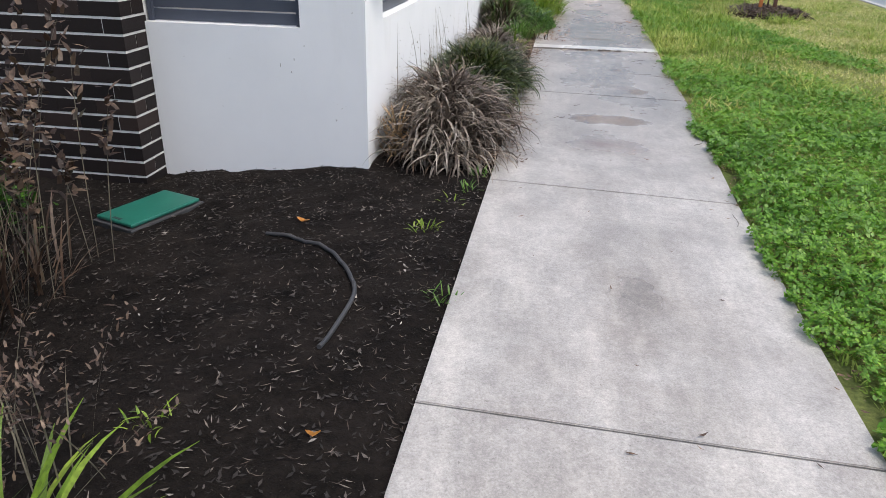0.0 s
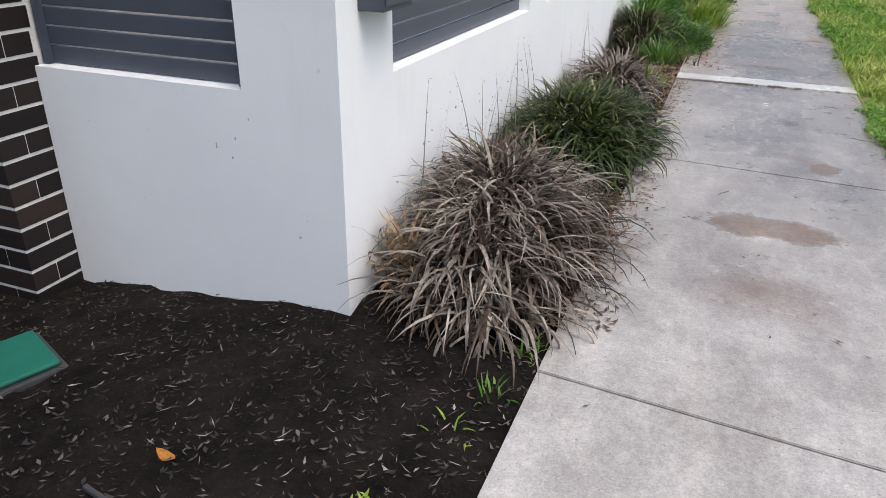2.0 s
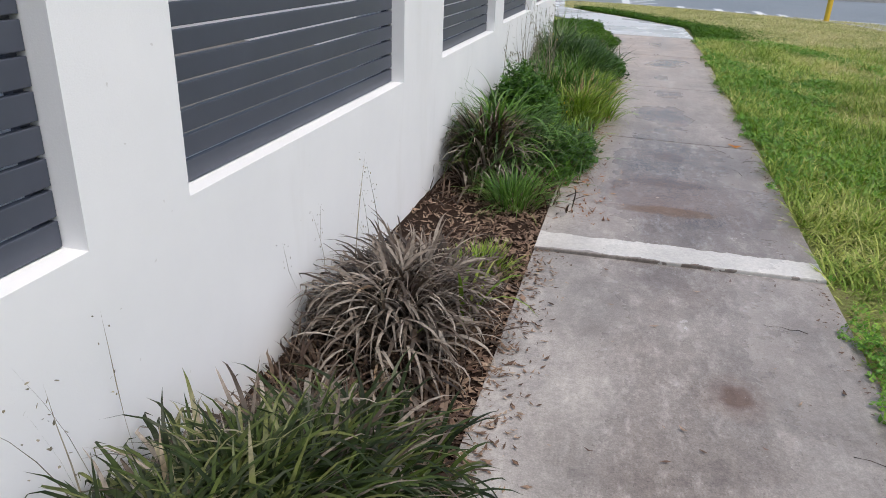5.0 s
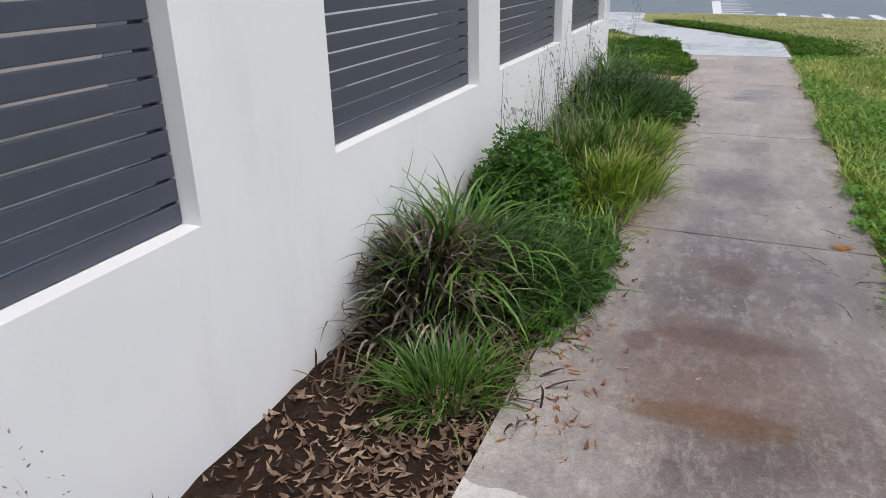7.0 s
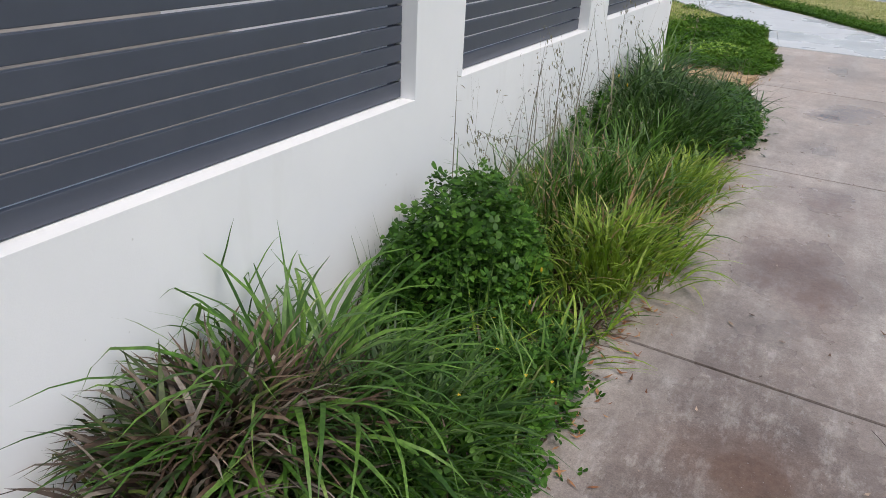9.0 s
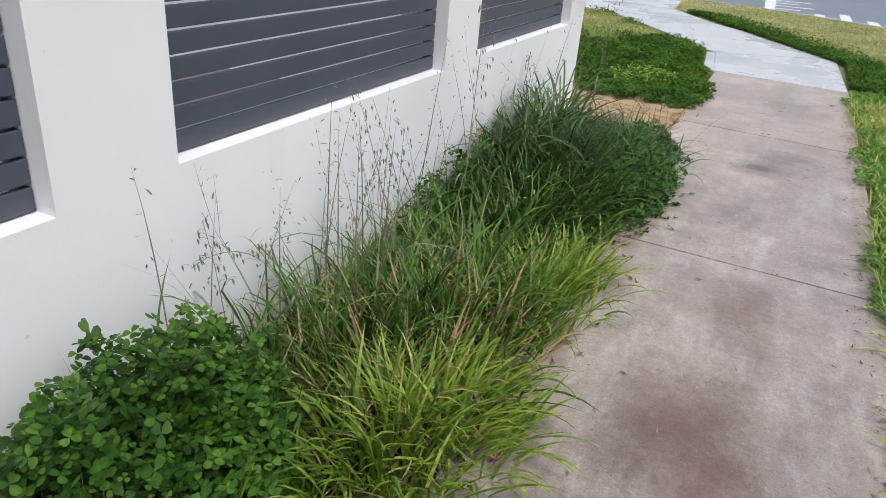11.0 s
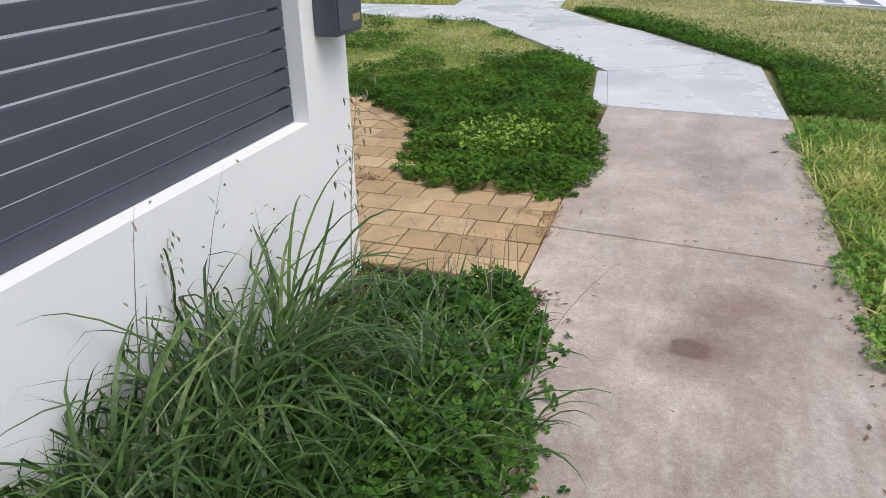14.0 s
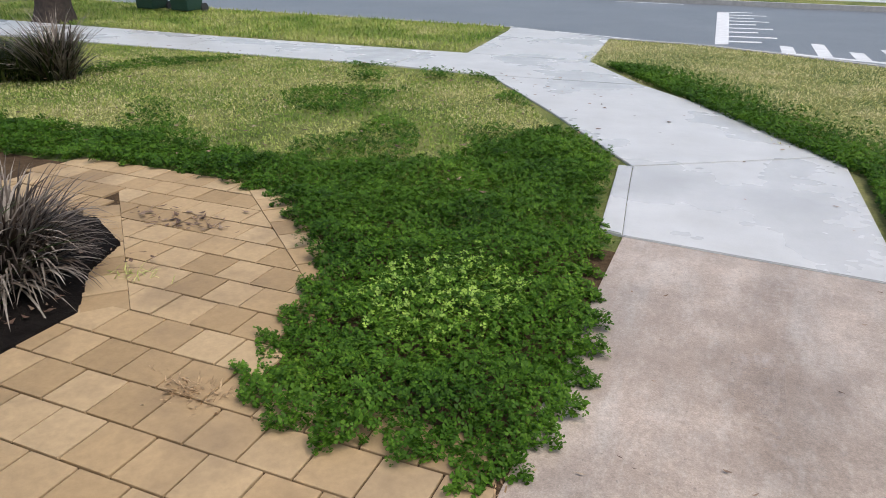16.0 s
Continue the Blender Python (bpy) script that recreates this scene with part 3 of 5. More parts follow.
# each joint's place at the bed side and at the lawn side
JOINTS = [(-8.8, -8.85), (-6.6, -6.65), (-4.4, -4.45), (-2.1, -2.15), (0.15, 0.1), (2.352, 2.298), (4.312, 4.205), (6.535, 6.445), (8.605, 8.635), (11.085, 11.005), (13.468, 13.425), (16.06, 15.965), (18.51, 18.42)]
path_right = lambda y: float(np.interp(y, [2, 4.2, 6.4, 8.6, 11, 17], [0.925, 0.925, 0.985, 1.0, 1.03, 1.035]))
path_left = lambda y: float(np.interp(y, [2, 4.3, 7, 16], [-0.342, -0.328, -0.31, -0.295]))
for (al, ar), (bl, br) in zip(JOINTS, JOINTS[1:]):
    lip = 0.012 if al == 8.605 else 0.0
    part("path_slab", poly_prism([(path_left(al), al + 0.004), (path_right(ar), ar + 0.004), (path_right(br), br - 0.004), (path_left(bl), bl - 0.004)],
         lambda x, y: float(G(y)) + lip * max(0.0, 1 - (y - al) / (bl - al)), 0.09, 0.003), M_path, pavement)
Z5 = 0.052
new_slabs = [
    [(-0.30, 18.522), (1.02, 18.432), (0.99, 19.3), (0.94, 20.78), (-0.45, 19.86), (-0.38, 19.2)],
    [(-0.46, 19.872), (0.93, 20.792), (0.24, 21.85), (-0.84, 23.13), (-2.59, 22.98), (-1.42, 21.34)],
    [(-2.60, 22.992), (-0.85, 23.142), (-1.75, 24.62), (-3.50, 24.60), (-4.0, 24.58), (-4.0, 23.12)],
    [(-3.50, 24.612), (-1.75, 24.632), (-2.0, 27.36), (-4.0, 28.27), (-3.85, 27.6)],
    [(-4.012, 23.12), (-4.012, 24.58), (-7.69, 24.5), (-7.3, 23.05)],
    [(-7.312, 23.05), (-7.702, 24.5), (-13.0, 24.63), (-12.6, 22.95)],
    [(-12.612, 22.95), (-13.012, 24.63), (-40, 25.4), (-40, 23.7)],
]
for k, s in enumerate(new_slabs):
    part("path_slab", poly_prism(s, Z5, 0.1, 0.005), M_new, pavement, "smooth light grey concrete")
part("path_edge_strip", poly_prism([(-0.43, 18.56), (-0.303, 18.53), (-0.383, 19.2), (-0.453, 19.85), (-0.55, 19.85)], Z5 + 0.005, 0.1, 0.006), M_new, pavement)

# ---- beds ----
def soil_z(X, Y):
    return bed_z(X, Y) + lumps(X, Y, 9, 0.006) + lumps(X + 5, Y, 31, 0.003) - 0.012 * np.clip((X + 0.42) / 0.12, 0, 1)
bed_front = tagged(link("garden_bed", grid_mesh("garden_bed", -7, -0.30, -8, 4.62, 0.05, soil_z), M_soil), "bare dark damp soil bed with wood chips", "garden bed", "", "structure")
bed_strip = tagged(link("garden_bed", grid_mesh("garden_bed", -1.2, -0.285, 4.60, 15.42, 0.04, soil_z), M_mulch), "brown mulched planting strip between wall and path", "garden bed", "", "structure")

# ---- white wall with slat screens ----
WX, WT, TOP, HEAD = -1.02, 0.24, 1.85, 1.62
BAYS = [(4.79, 6.567, 0.706), (6.938, 8.755, 0.709), (9.489, 11.08, 0.732), (11.456, 13.097, 0.757), (13.463, 15.05, 0.778)]
wall = thing("wall_east", "white painted rendered boundary wall with piers", "wall", kind="structure")
y_prev = 4.413
for k, (ya, yb, zs) in enumerate(BAYS):
    part("pier", boxed((WX - WT, y_prev, -0.5), (WX, ya, TOP)), M_wall, wall)
    part("wall_base", boxed((WX - WT, ya, -0.5), (WX, yb, zs)), M_wall, wall)
    part("wall_head", boxed((WX - WT, ya, HEAD), (WX, yb, TOP)), M_wall, wall)
    y_prev = yb
part("pier", boxed((WX - WT, y_prev, -0.5), (WX, 15.39, TOP)), M_wall, wall)
front = thing("wall_south", "white painted rendered front wall beside the corner", "wall", kind="structure")
part("pier", boxed((-1.375, 4.413, -0.5), (WX - WT, 4.667, TOP)), M_wall, front)
part("wall_base", boxed((-2.255, 4.413, -0.5), (-1.375, 4.667, 0.687)), M_wall, front)
part("wall_head", boxed((-2.255, 4.413, HEAD), (-1.375, 4.667, TOP)), M_wall, front)

part("wall_base", boxed((-7.0, 4.43, -0.5), (-3.57, 4.667, TOP)), M_wall, front)

for mx, mz, mw, mh in ((-1.50, 0.50, 0.005, 0.018), (-1.44, 0.46, 0.006, 0.009), (-1.42, 0.53, 0.004, 0.012), (-1.20, 0.21, 0.008, 0.010), (-1.36, 0.60, 0.004, 0.008)):
    part("scuff", poly_prism([(mx, 4.4115), (mx + mw * 0.6, 4.4115), (mx + mw, 4.4125), (mx + mw * 0.2, 4.4125)], mz, mh), M_kerb, front, "grey scuff mark")

def slat_screen(lo, hi, zs, axis, at, label):
    """Horizontal metal slats with narrow gaps and a slim post at each end. axis: the way the slats run."""
    s = thing("slat_screen", label, "fence screen", group="slat screens in the wall")
    put = (lambda a, b, za, zb, d0, d1: ((at + d0, a, za), (at + d1, b, zb))) if axis == "y" else (lambda a, b, za, zb, d0, d1: ((a, at + d0, za), (b, at + d1, zb)))
    z = zs + 0.004
    while z + 0.058 < HEAD:
        part("slat", boxed(*put(lo + 0.003, hi - 0.003, z, z + 0.0578, -0.009, 0.009), 0.0025), M_slat, s)
        z += 0.0667
    for p in (lo + 0.006, hi - 0.031):
        part("post", boxed(*put(p, p + 0.025, zs + 0.002, HEAD - 0.002, -0.035, -0.011)), M_slat, s)
    return s
for ya, yb, zs in BAYS:
    slat_screen(ya, yb, zs, "y", WX - 0.070, "charcoal metal slat screen set in white wall")
slat_screen(-2.255, -1.375, 0.687, "x", 4.413 + 0.07, "charcoal metal slat screen set in front wall")

# unseen courtyard behind the screens, its floor coloured dark so slat gaps look shaded
tagged(part("courtyard_floor", boxed((-7, 4.7, -0.2), (WX - WT - 0.01, 15.38, -0.02)), M_yard), "unseen courtyard floor, coloured dark to darken the slat gaps", "floor", "", "structure")
tagged(part("wall_west", boxed((-7.2, 4.43, -0.4), (-7.0, 15.39, 2.6)), M_backwall), "plain grey-brown house wall behind the courtyard", "wall", "", "structure")
tagged(part("wall_north", boxed((-7, 15.15, -0.4), (WX - WT - 0.004, 15.385, TOP)), M_wall), "white painted side wall by the paved entry", "wall", "", "structure")

# ---- mailboxes ----
def mailbox(y0, y1, z0, z1, depth, label):
    m = thing("mailbox", label, "mailbox", (WX, y0, z0), "mailboxes on the wall")
    x1, w, h = depth, y1 - y0, z1 - z0
    part("body", boxed((0, 0, 0), (x1, w, h), 0.004), M_slat, m)
    part("door", boxed((x1 + 0.001, 0.008, 0.016), (x1 + 0.006, w - 0.008, h - 0.09), 0.0015), M_slat, m)
    part("flap", boxed((x1 + 0.001, 0.008, h - 0.082), (x1 + 0.008, w - 0.008, h - 0.012), 0.002), M_slat, m)
    return m, x1 + 0.006, w, h

def lettering(text, size, m, parent, name):
    """Letters as a flat mesh in the plane of a box front, facing +x."""
    cu = bpy.data.curves.new(name, "FONT")
    cu.body, cu.size, cu.extrude, cu.align_x = text, size, 0.0004, "CENTER"
    tmp = bpy.data.objects.new("tmp", cu)
    scene.collection.objects.link(tmp)
    me = bpy.data.meshes.new_from_object(tmp.evaluated_get(bpy.context.evaluated_depsgraph_get()))
    bpy.data.objects.remove(tmp)
    me.transform(m)
    ob = link(name, me, None, parent)
    me.materials.clear()
    me.materials.append(M_ink)
    return ob

m1, fx, w, h = mailbox(4.545, 4.76, 0.935, 1.30, 0.088, "charcoal metal mailbox with a no junk mail sticker")
# flat black plate on the door; the slot's inner shade is its colour
part("window_recess", boxed((fx, 0.072, 0.050), (fx + 0.0012, w - 0.068, 0.080)), M_slot, m1, "flat black plate for a shaded slot with a folded letter")
part("letter", boxed((fx + 0.0013, 0.073, 0.051), (fx + 0.0022, 0.104, 0.074)), M_sticker, m1, "white paper in the slot")
st = part("sticker", boxed((fx, 0.056, 0.082), (fx + 0.0012, w - 0.060, 0.142)), M_sticker, m1, "white sticker with black lettering")
ry = lambda y, z: Matrix(((0, 0, 1, fx + 0.0017), (1, 0, 0, y), (0, 1, 0, z), (0, 0, 0, 1)))
lettering("NO JUNK MAIL", 0.0128, ry(w / 2 - 0.002, 0.121), st, "lettering")
lettering("Thank You!", 0.0125, ry(w / 2 + 0.010, 0.096), st, "lettering")
part("lock", tube(bmesh.new(), [(fx, 0.09, 0.162), (fx + 0.008, 0.09, 0.162)], 0.009, 14), M_chrome, m1, "chrome lock")
m2, fx, w, h = mailbox(15.145, 15.350, 1.068, 1.43, 0.092, "charcoal metal mailbox with a brass plate")
part("name_plate", boxed((fx, w - 0.088, 0.040), (fx + 0.002, w - 0.028, 0.065), 0.0006), M_brass, m2, "small brass plate")
part("lock", tube(bmesh.new(), [(fx, w - 0.095, 0.215), (fx + 0.009, w - 0.095, 0.215)], 0.009, 14), M_chrome, m2, "chrome lock")

# ---- front bed things ----
box = thing("irrigation_box", "green plastic irrigation box lid on dark soil", "utility box", (-1.97, 3.74, float(bed_z(-1.97, 3.74)) - 0.025))
box.rotation_euler = (radians(2), radians(-3), radians(-24))
part("lid", boxed((-0.14, -0.2, 0.05), (0.14, 0.2, 0.068), 0.008), M_green_lid, box)
part("body", boxed((-0.155, -0.215, -0.06), (0.155, 0.215, 0.046), 0.006), M_black, box, "black plastic box body")
# thin black bar over the lid, coloured like the shade in a hole
part("finger_hole", boxed((-0.03, -0.185, 0.0685), (0.03, -0.17, 0.070)), M_black, box)

pts = []
ctrl = [Vector((-1.24, 3.46, 0)), Vector((-1.03, 3.39, 0)), Vector((-0.84, 3.23, 0)), Vector((-0.725, 3.05, 0)), Vector((-0.68, 2.87, 0)), Vector((-0.70, 2.57, 0))]
for i in range(len(ctrl) - 1):
    p0, p1, p2, p3 = ctrl[max(i - 1, 0)], ctrl[i], ctrl[i + 1], ctrl[min(i + 2, len(ctrl) - 1)]
    for t in np.linspace(0, 1, 8, endpoint=i == len(ctrl) - 2):
        q = 0.5 * (2 * p1 + (p2 - p0) * t + (2 * p0 - 5 * p1 + 4 * p2 - p3) * t * t + (3 * p1 - p0 - 3 * p2 + p3) * t ** 3)
        pts.append((q.x, q.y, float(soil_z(np.array(q.x), np.array(q.y))) + 0.012))
tagged(part("drip_hose", tube(bmesh.new(), pts, 0.0085, 8), M_black), "thin black drip irrigation hose on bare soil", "hose")

def scatter(n, x0, x1, y0, y1):
    return rng.uniform(x0, x1, n), rng.uniform(y0, y1, n)
def stuff(name, me, material, label, category):
    return tagged(link(name, me, material), label, category, "", "stuff")
x, y = scatter(11000, -2.6, -0.30, 0.0, 4.42)
stuff("wood_chips", flakes("wood_chips", x, y, soil_z(x, y), 0.004, 0.034, 0.3), L_chip, "pale wood chips and dry bits on dark soil", "wood chips")
x, y = -0.32 - np.abs(rng.normal(0, 0.5, 620)), rng.uniform(0.6, 4.5, 620)
stuff("dry_straw", flakes("dry_straw", x, y, soil_z(x, y), 0.015, 0.055, 0.09, 0.3, 0.008), L_dry, "dry straw bits and dead blades on dark soil", "straw")
x, y = scatter(26000, -1.0, -0.22, 4.6, 15.35)
keep = rng.uniform(0, 1, len(x)) < np.clip(0.5 + (x + 0.6), 0.25, 1)
x, y = x[keep], y[keep]
stuff("leaf_litter", flakes("leaf_litter", x, y, soil_z(x, y), 0.02, 0.07, 0.3, 0.5, 0.006), L_litter, "brown dead leaves on the planting strip", "leaf litter")
x = np.concatenate([rng.normal(-0.26, 0.06, 4200), rng.uniform(-0.2, 0.95, 260)])
y = np.concatenate([15.4 - 10.8 * rng.uniform(0, 1, 4200) ** 1.4, rng.uniform(0.5, 18, 260)])
stuff("path_debris", flakes("path_debris", x, y, G(y) + 0.001, 0.008, 0.04, 0.3, 0.25), L_litter, "small dead leaf bits on the concrete path", "leaf litter")

x, y = rng.normal(-0.16, 0.07, 700), rng.uniform(9.0, 14.6, 700)
stuff("leaf_litter", flakes("leaf_litter", x, y, G(y) + 0.004, 0.015, 0.055, 0.22, 0.5), L_rust, "rust-coloured dead blades along the path edge", "leaf litter")
x, y = rng.normal(0.985, 0.045, 1500), rng.uniform(2.5, 18.4, 1500)
stuff("path_debris", flakes("path_debris", x, y, G(y) + 0.001, 0.008, 0.035, 0.3, 0.25), L_litter, "dead leaf bits along the lawn edge", "leaf litter")
def twig(x, y, length, turn):
    p, a = [], turn
    for k in range(6):
        p.append((x, y, float(G(y)) + 0.006 + 0.004 * (k % 2)))
        x, y, a = x + length / 5 * math.cos(a), y + length / 5 * math.sin(a), a + rng.uniform(-0.4, 0.4)
    tagged(part("twig", tube(bmesh.new(), p, [0.0017, 0.0016, 0.0014, 0.0012, 0.001, 0.0007], 5), M_bark), "thin dark fallen twig on the concrete path", "twig", "twigs")
for t in ((0.80, 7.35, 0.2, -0.2), (0.83, 10.25, 0.16, 1.9), (0.78, 10.8, 0.2, 2.2), (0.88, 10.6, 0.15, 1.0), (0.80, 11.3, 0.18, -0.6), (0.86, 5.2, 0.12, 0.5), (0.12, 6.05, 0.09, 0.9), (0.86, 3.9, 0.14, 1.2), (0.9, 13.9, 0.14, 0.4), (0.82, 8.1, 0.16, 2.8)):
    twig(*t)

def leaf(x, y, size, material, label, zf):
    u = np.linspace(-1, 1, 7)
    bm = bmesh.new()
    a = [bm.verts.new((size * t, size * 0.42 * (1 - t * t) ** 0.8 + 0.0005, 0.012 * abs(t))) for t in u]
    b = [bm.verts.new((size * t, -size * 0.42 * (1 - t * t) ** 0.8 - 0.0005, 0.014 * abs(t))) for t in u]
    c = [bm.verts.new((size * t, 0, 0.004 + 0.01 * t * t)) for t in u]
    for i in range(6):
        bm.faces.new((c[i], c[i + 1], a[i + 1], a[i]))
        bm.faces.new((b[i], b[i + 1], c[i + 1], c[i]))
    bmesh.ops.solidify(bm, geom=bm.faces, thickness=0.0012)
    ob = tagged(part("fallen_leaf", bm, material), label, "leaf", "fallen leaves")
    ob.location = (x, y, float(zf(np.array(x), np.array(y))) + 0.004)
    ob.rotation_euler = (0.08, 0.05, x * 9 + y)
leaf(0.87, 11.05, 0.055, L_orange, "orange fallen leaf on the path joint", lambda x, y: G(y))
leaf(-1.12, 3.61, 0.035, L_orange, "pale orange fallen leaf on dark soil", soil_z)
leaf(-0.58, 2.16, 0.022, L_orange, "small pink fallen leaf on dark soil", soil_z)
leaf(0.85, 17.6, 0.03, L_litter, "brown curled fallen leaf on concrete", lambda x, y: G(y))

# ---- plants in the strip ----
FOLIAGE = {"dead_leaves": "dead_foliage", "under_leaves": "under_foliage", "dead_under_leaves": "under_foliage", "green_leaves": "green_foliage", "grey_leaves": "grey_foliage",
           "yellow_leaves": "yellow_foliage", "blades": "foliage", "short_blades": "short_foliage", "lime_blades": "lime_foliage", "dry_blades": "dry_foliage", "lime_edge_blades": "lime_foliage",
           "tall_blades": "tall_foliage", "light_blades": "light_foliage", "leaves": "foliage", "dark_leaves": "dark_foliage", "seed_heads": "seed_spray", "stalks": "stalk_spray", "flowers": "blossom", "bent_straw": "straw"}

def plant(name, label, category, at, parts, group=""):
    p = thing(name, label, category, (at[0], at[1], float(bed_z(*at))), group)
    for nm, me, material in parts:
        ob = link(FOLIAGE.get(nm, nm), me, material, p)
        ob["kind"] = "stuff"
        ob.matrix_parent_inverse = Matrix.Translation(p.location).inverted()
    return p

def seed_stems(n, cx, cy, rx, ry, lo, hi, lean=0.35, heads=10, hsize=0.016, zf=bed_z, wide=0.0055, mat_h=None):
    """Thin stalks with loose seed heads near the top."""
    x, y = cx + rng.uniform(-rx, rx, n), cy + rng.uniform(-ry, ry, n)
    az, le, L = rng.uniform(0, 2 * np.pi, n), np.abs(rng.normal(0, lean, n)), rng.uniform(lo, hi, n)
    seg, dr = 6, rng.uniform(0.1, 0.5, n)
    stalk = blades("stalks", np.stack([x, y, zf(x, y)], 1), L, az, le, dr, np.full(n, 0.0045), seg)
    keep_off_wall(stalk)
    px, py, pz = x.copy(), y.copy(), zf(x, y).copy()
    P = []
    for s in range(seg * 4 + 1):
        t = s / (seg * 4)
        ang = le + dr * t ** 1.4
        if t > 0.62:
            for _ in range(max(1, heads // 8)):
                o = rng.normal(0, 0.018, (3, n))
                P.append(np.stack([px + o[0], py + o[1], pz + o[2] * 0.6], 1))
        px = px + L / (seg * 4) * np.sin(ang) * np.cos(az)
        py = py + L / (seg * 4) * np.sin(ang) * np.sin(az)
        pz = pz + L / (seg * 4) * np.cos(ang)
    P = np.concatenate(P)
    P = P[rng.uniform(0, 1, len(P)) < 0.8]
    k = len(P)
    hd = blades("seed_heads", P, rng.uniform(0.6, 1.4, k) * hsize, rng.uniform(0, 6.28, k), rng.uniform(0.3, 1.6, k), np.full(k, 0.6), np.full(k, wide), 2)
    keep_off_wall(hd)
    return [("stalks", stalk, L_seed), ("seed_heads", hd, mat_h or L_seed)]

# dry strap-leaf clump by the corner
plant("dry_grass_clump", "large grey-brown dead strap-leaf clump against white wall", "grass clump", (-0.70, 5.05), [
    ("dead_leaves", tuft(2300, -0.68, 5.02, 0.30, 0.54, 0.24, 0.46, 0.0135, 0.75, 2.8, 1.3, 8, 0.16, 0.9), L_dry),
    ("dead_under_leaves", tuft(700, -0.68, 5.02, 0.34, 0.52, 0.14, 0.34, 0.014, 0.9, 1.5, 0.7, 5, 0.02), L_brown),
    ("grey_leaves", tuft(600, -0.76, 5.15, 0.18, 0.35, 0.26, 0.42, 0.013, 0.6, 2.8, 1.2, 8, 0.16, 0.8), L_brown),
    ("green_leaves", tuft(70, -0.60, 5.25, 0.16, 0.3, 0.3, 0.5, 0.014, 0.6, 1.8, 0.6, 7, 0.13), L_strap),
    ("bent_straw", tuft(70, -0.90, 4.62, 0.05, 0.06, 0.16, 0.26, 0.014, 1.0, 1.4, 0.5, 5, 0.12), L_straw)]
    + seed_stems(14, -0.9, 5.1, 0.08, 0.45, 0.5, 0.75, 0.25, 6, 0.010))
# green strap-leaf clump
plant("strap_leaf_clump", "dense dark green strap-leaf clump with grey dead blades", "grass clump", (-0.66, 6.45), [
    ("green_leaves", tuft(3600, -0.66, 6.42, 0.37, 0.74, 0.16, 0.36, 0.0125, 0.65, 2.4, 1.1, 7, 0.17, 0.7), L_strap),
    ("dead_leaves", tuft(420, -0.64, 6.3, 0.36, 0.78, 0.18, 0.38, 0.012, 0.8, 2.4, 1.0, 7, 0.14, 0.7), L_dry),
    ("under_leaves", tuft(800, -0.64, 6.4, 0.36, 0.75, 0.12, 0.28, 0.012, 1.0, 1.0, 0.7, 4, 0.02), L_brown)]
    + seed_stems(8, -0.93, 6.2, 0.06, 0.5, 0.5, 0.7, 0.2, 6, 0.010))
# second dry clump
plant("dry_grass_clump", "low grey dead strap-leaf clump with a yellow leaf", "grass clump", (-0.66, 7.75), [
    ("dead_leaves", tuft(800, -0.68, 7.66, 0.24, 0.40, 0.22, 0.40, 0.0145, 0.7, 2.6, 0.8, 8, 0.10, 0.6), L_dry),
    ("under_leaves", tuft(500, -0.66, 7.7, 0.34, 0.46, 0.12, 0.28, 0.012, 1.0, 1.0, 0.7, 4, 0.02), L_brown),
    ("yellow_leaves", tuft(7, -0.45, 7.70, 0.05, 0.08, 0.3, 0.40, 0.017, 0.7, 1.7, 0.3, 7, 0.06), L_lime)]
    + seed_stems(7, -0.94, 7.9, 0.05, 0.4, 0.35, 0.6, 0.25, 5, 0.010))
plant("grass_tuft", "small bright green grass tuft in mulch", "grass tuft", (-0.50, 8.25), [
    ("blades", tuft(240, -0.50, 8.25, 0.12, 0.12, 0.08, 0.17, 0.006, 0.8, 0.7, 0.5, 4), L_lime)], "small tufts")
# clump half dead, half green
plant("dry_grass_clump", "brown dead clump with long green grass growing through", "grass clump", (-0.72, 9.65), [
    ("dead_leaves", tuft(560, -0.78, 9.78, 0.18, 0.30, 0.22, 0.42, 0.015, 0.6, 1.9, 0.6, 6, 0.10, 0.5), L_brown),
    ("grey_leaves", tuft(230, -0.76, 9.72, 0.20, 0.32, 0.22, 0.42, 0.015, 0.6, 1.9, 0.6, 6, 0.10, 0.5), L_dry),
    ("green_leaves", tuft(150, -0.76, 9.7, 0.2, 0.30, 0.24, 0.44, 0.013, 0.6, 1.7, 0.6, 6, 0.1), L_strap)])
plant("grass_tuft", "tall arching green grass tuft against white wall", "grass tuft", (-0.78, 10.05), [
    ("blades", tuft(330, -0.76, 10.0, 0.15, 0.22, 0.40, 0.74, 0.0135, 0.5, 2.2, 0.7, 9, 0.05, 0.7), L_grass),
    ("short_blades", tuft(480, -0.58, 10.1, 0.28, 0.36, 0.18, 0.42, 0.010, 0.8, 1.3, 0.6, 6, 0.03), L_deep)])
plant("grass_tuft", "bright green fine grass tuft on mulch", "grass tuft", (-0.50, 9.22), [
    ("blades", tuft(330, -0.50, 9.2, 0.13, 0.15, 0.16, 0.32, 0.0065, 0.8, 1.2, 0.5, 6), L_grass)], "small tufts")

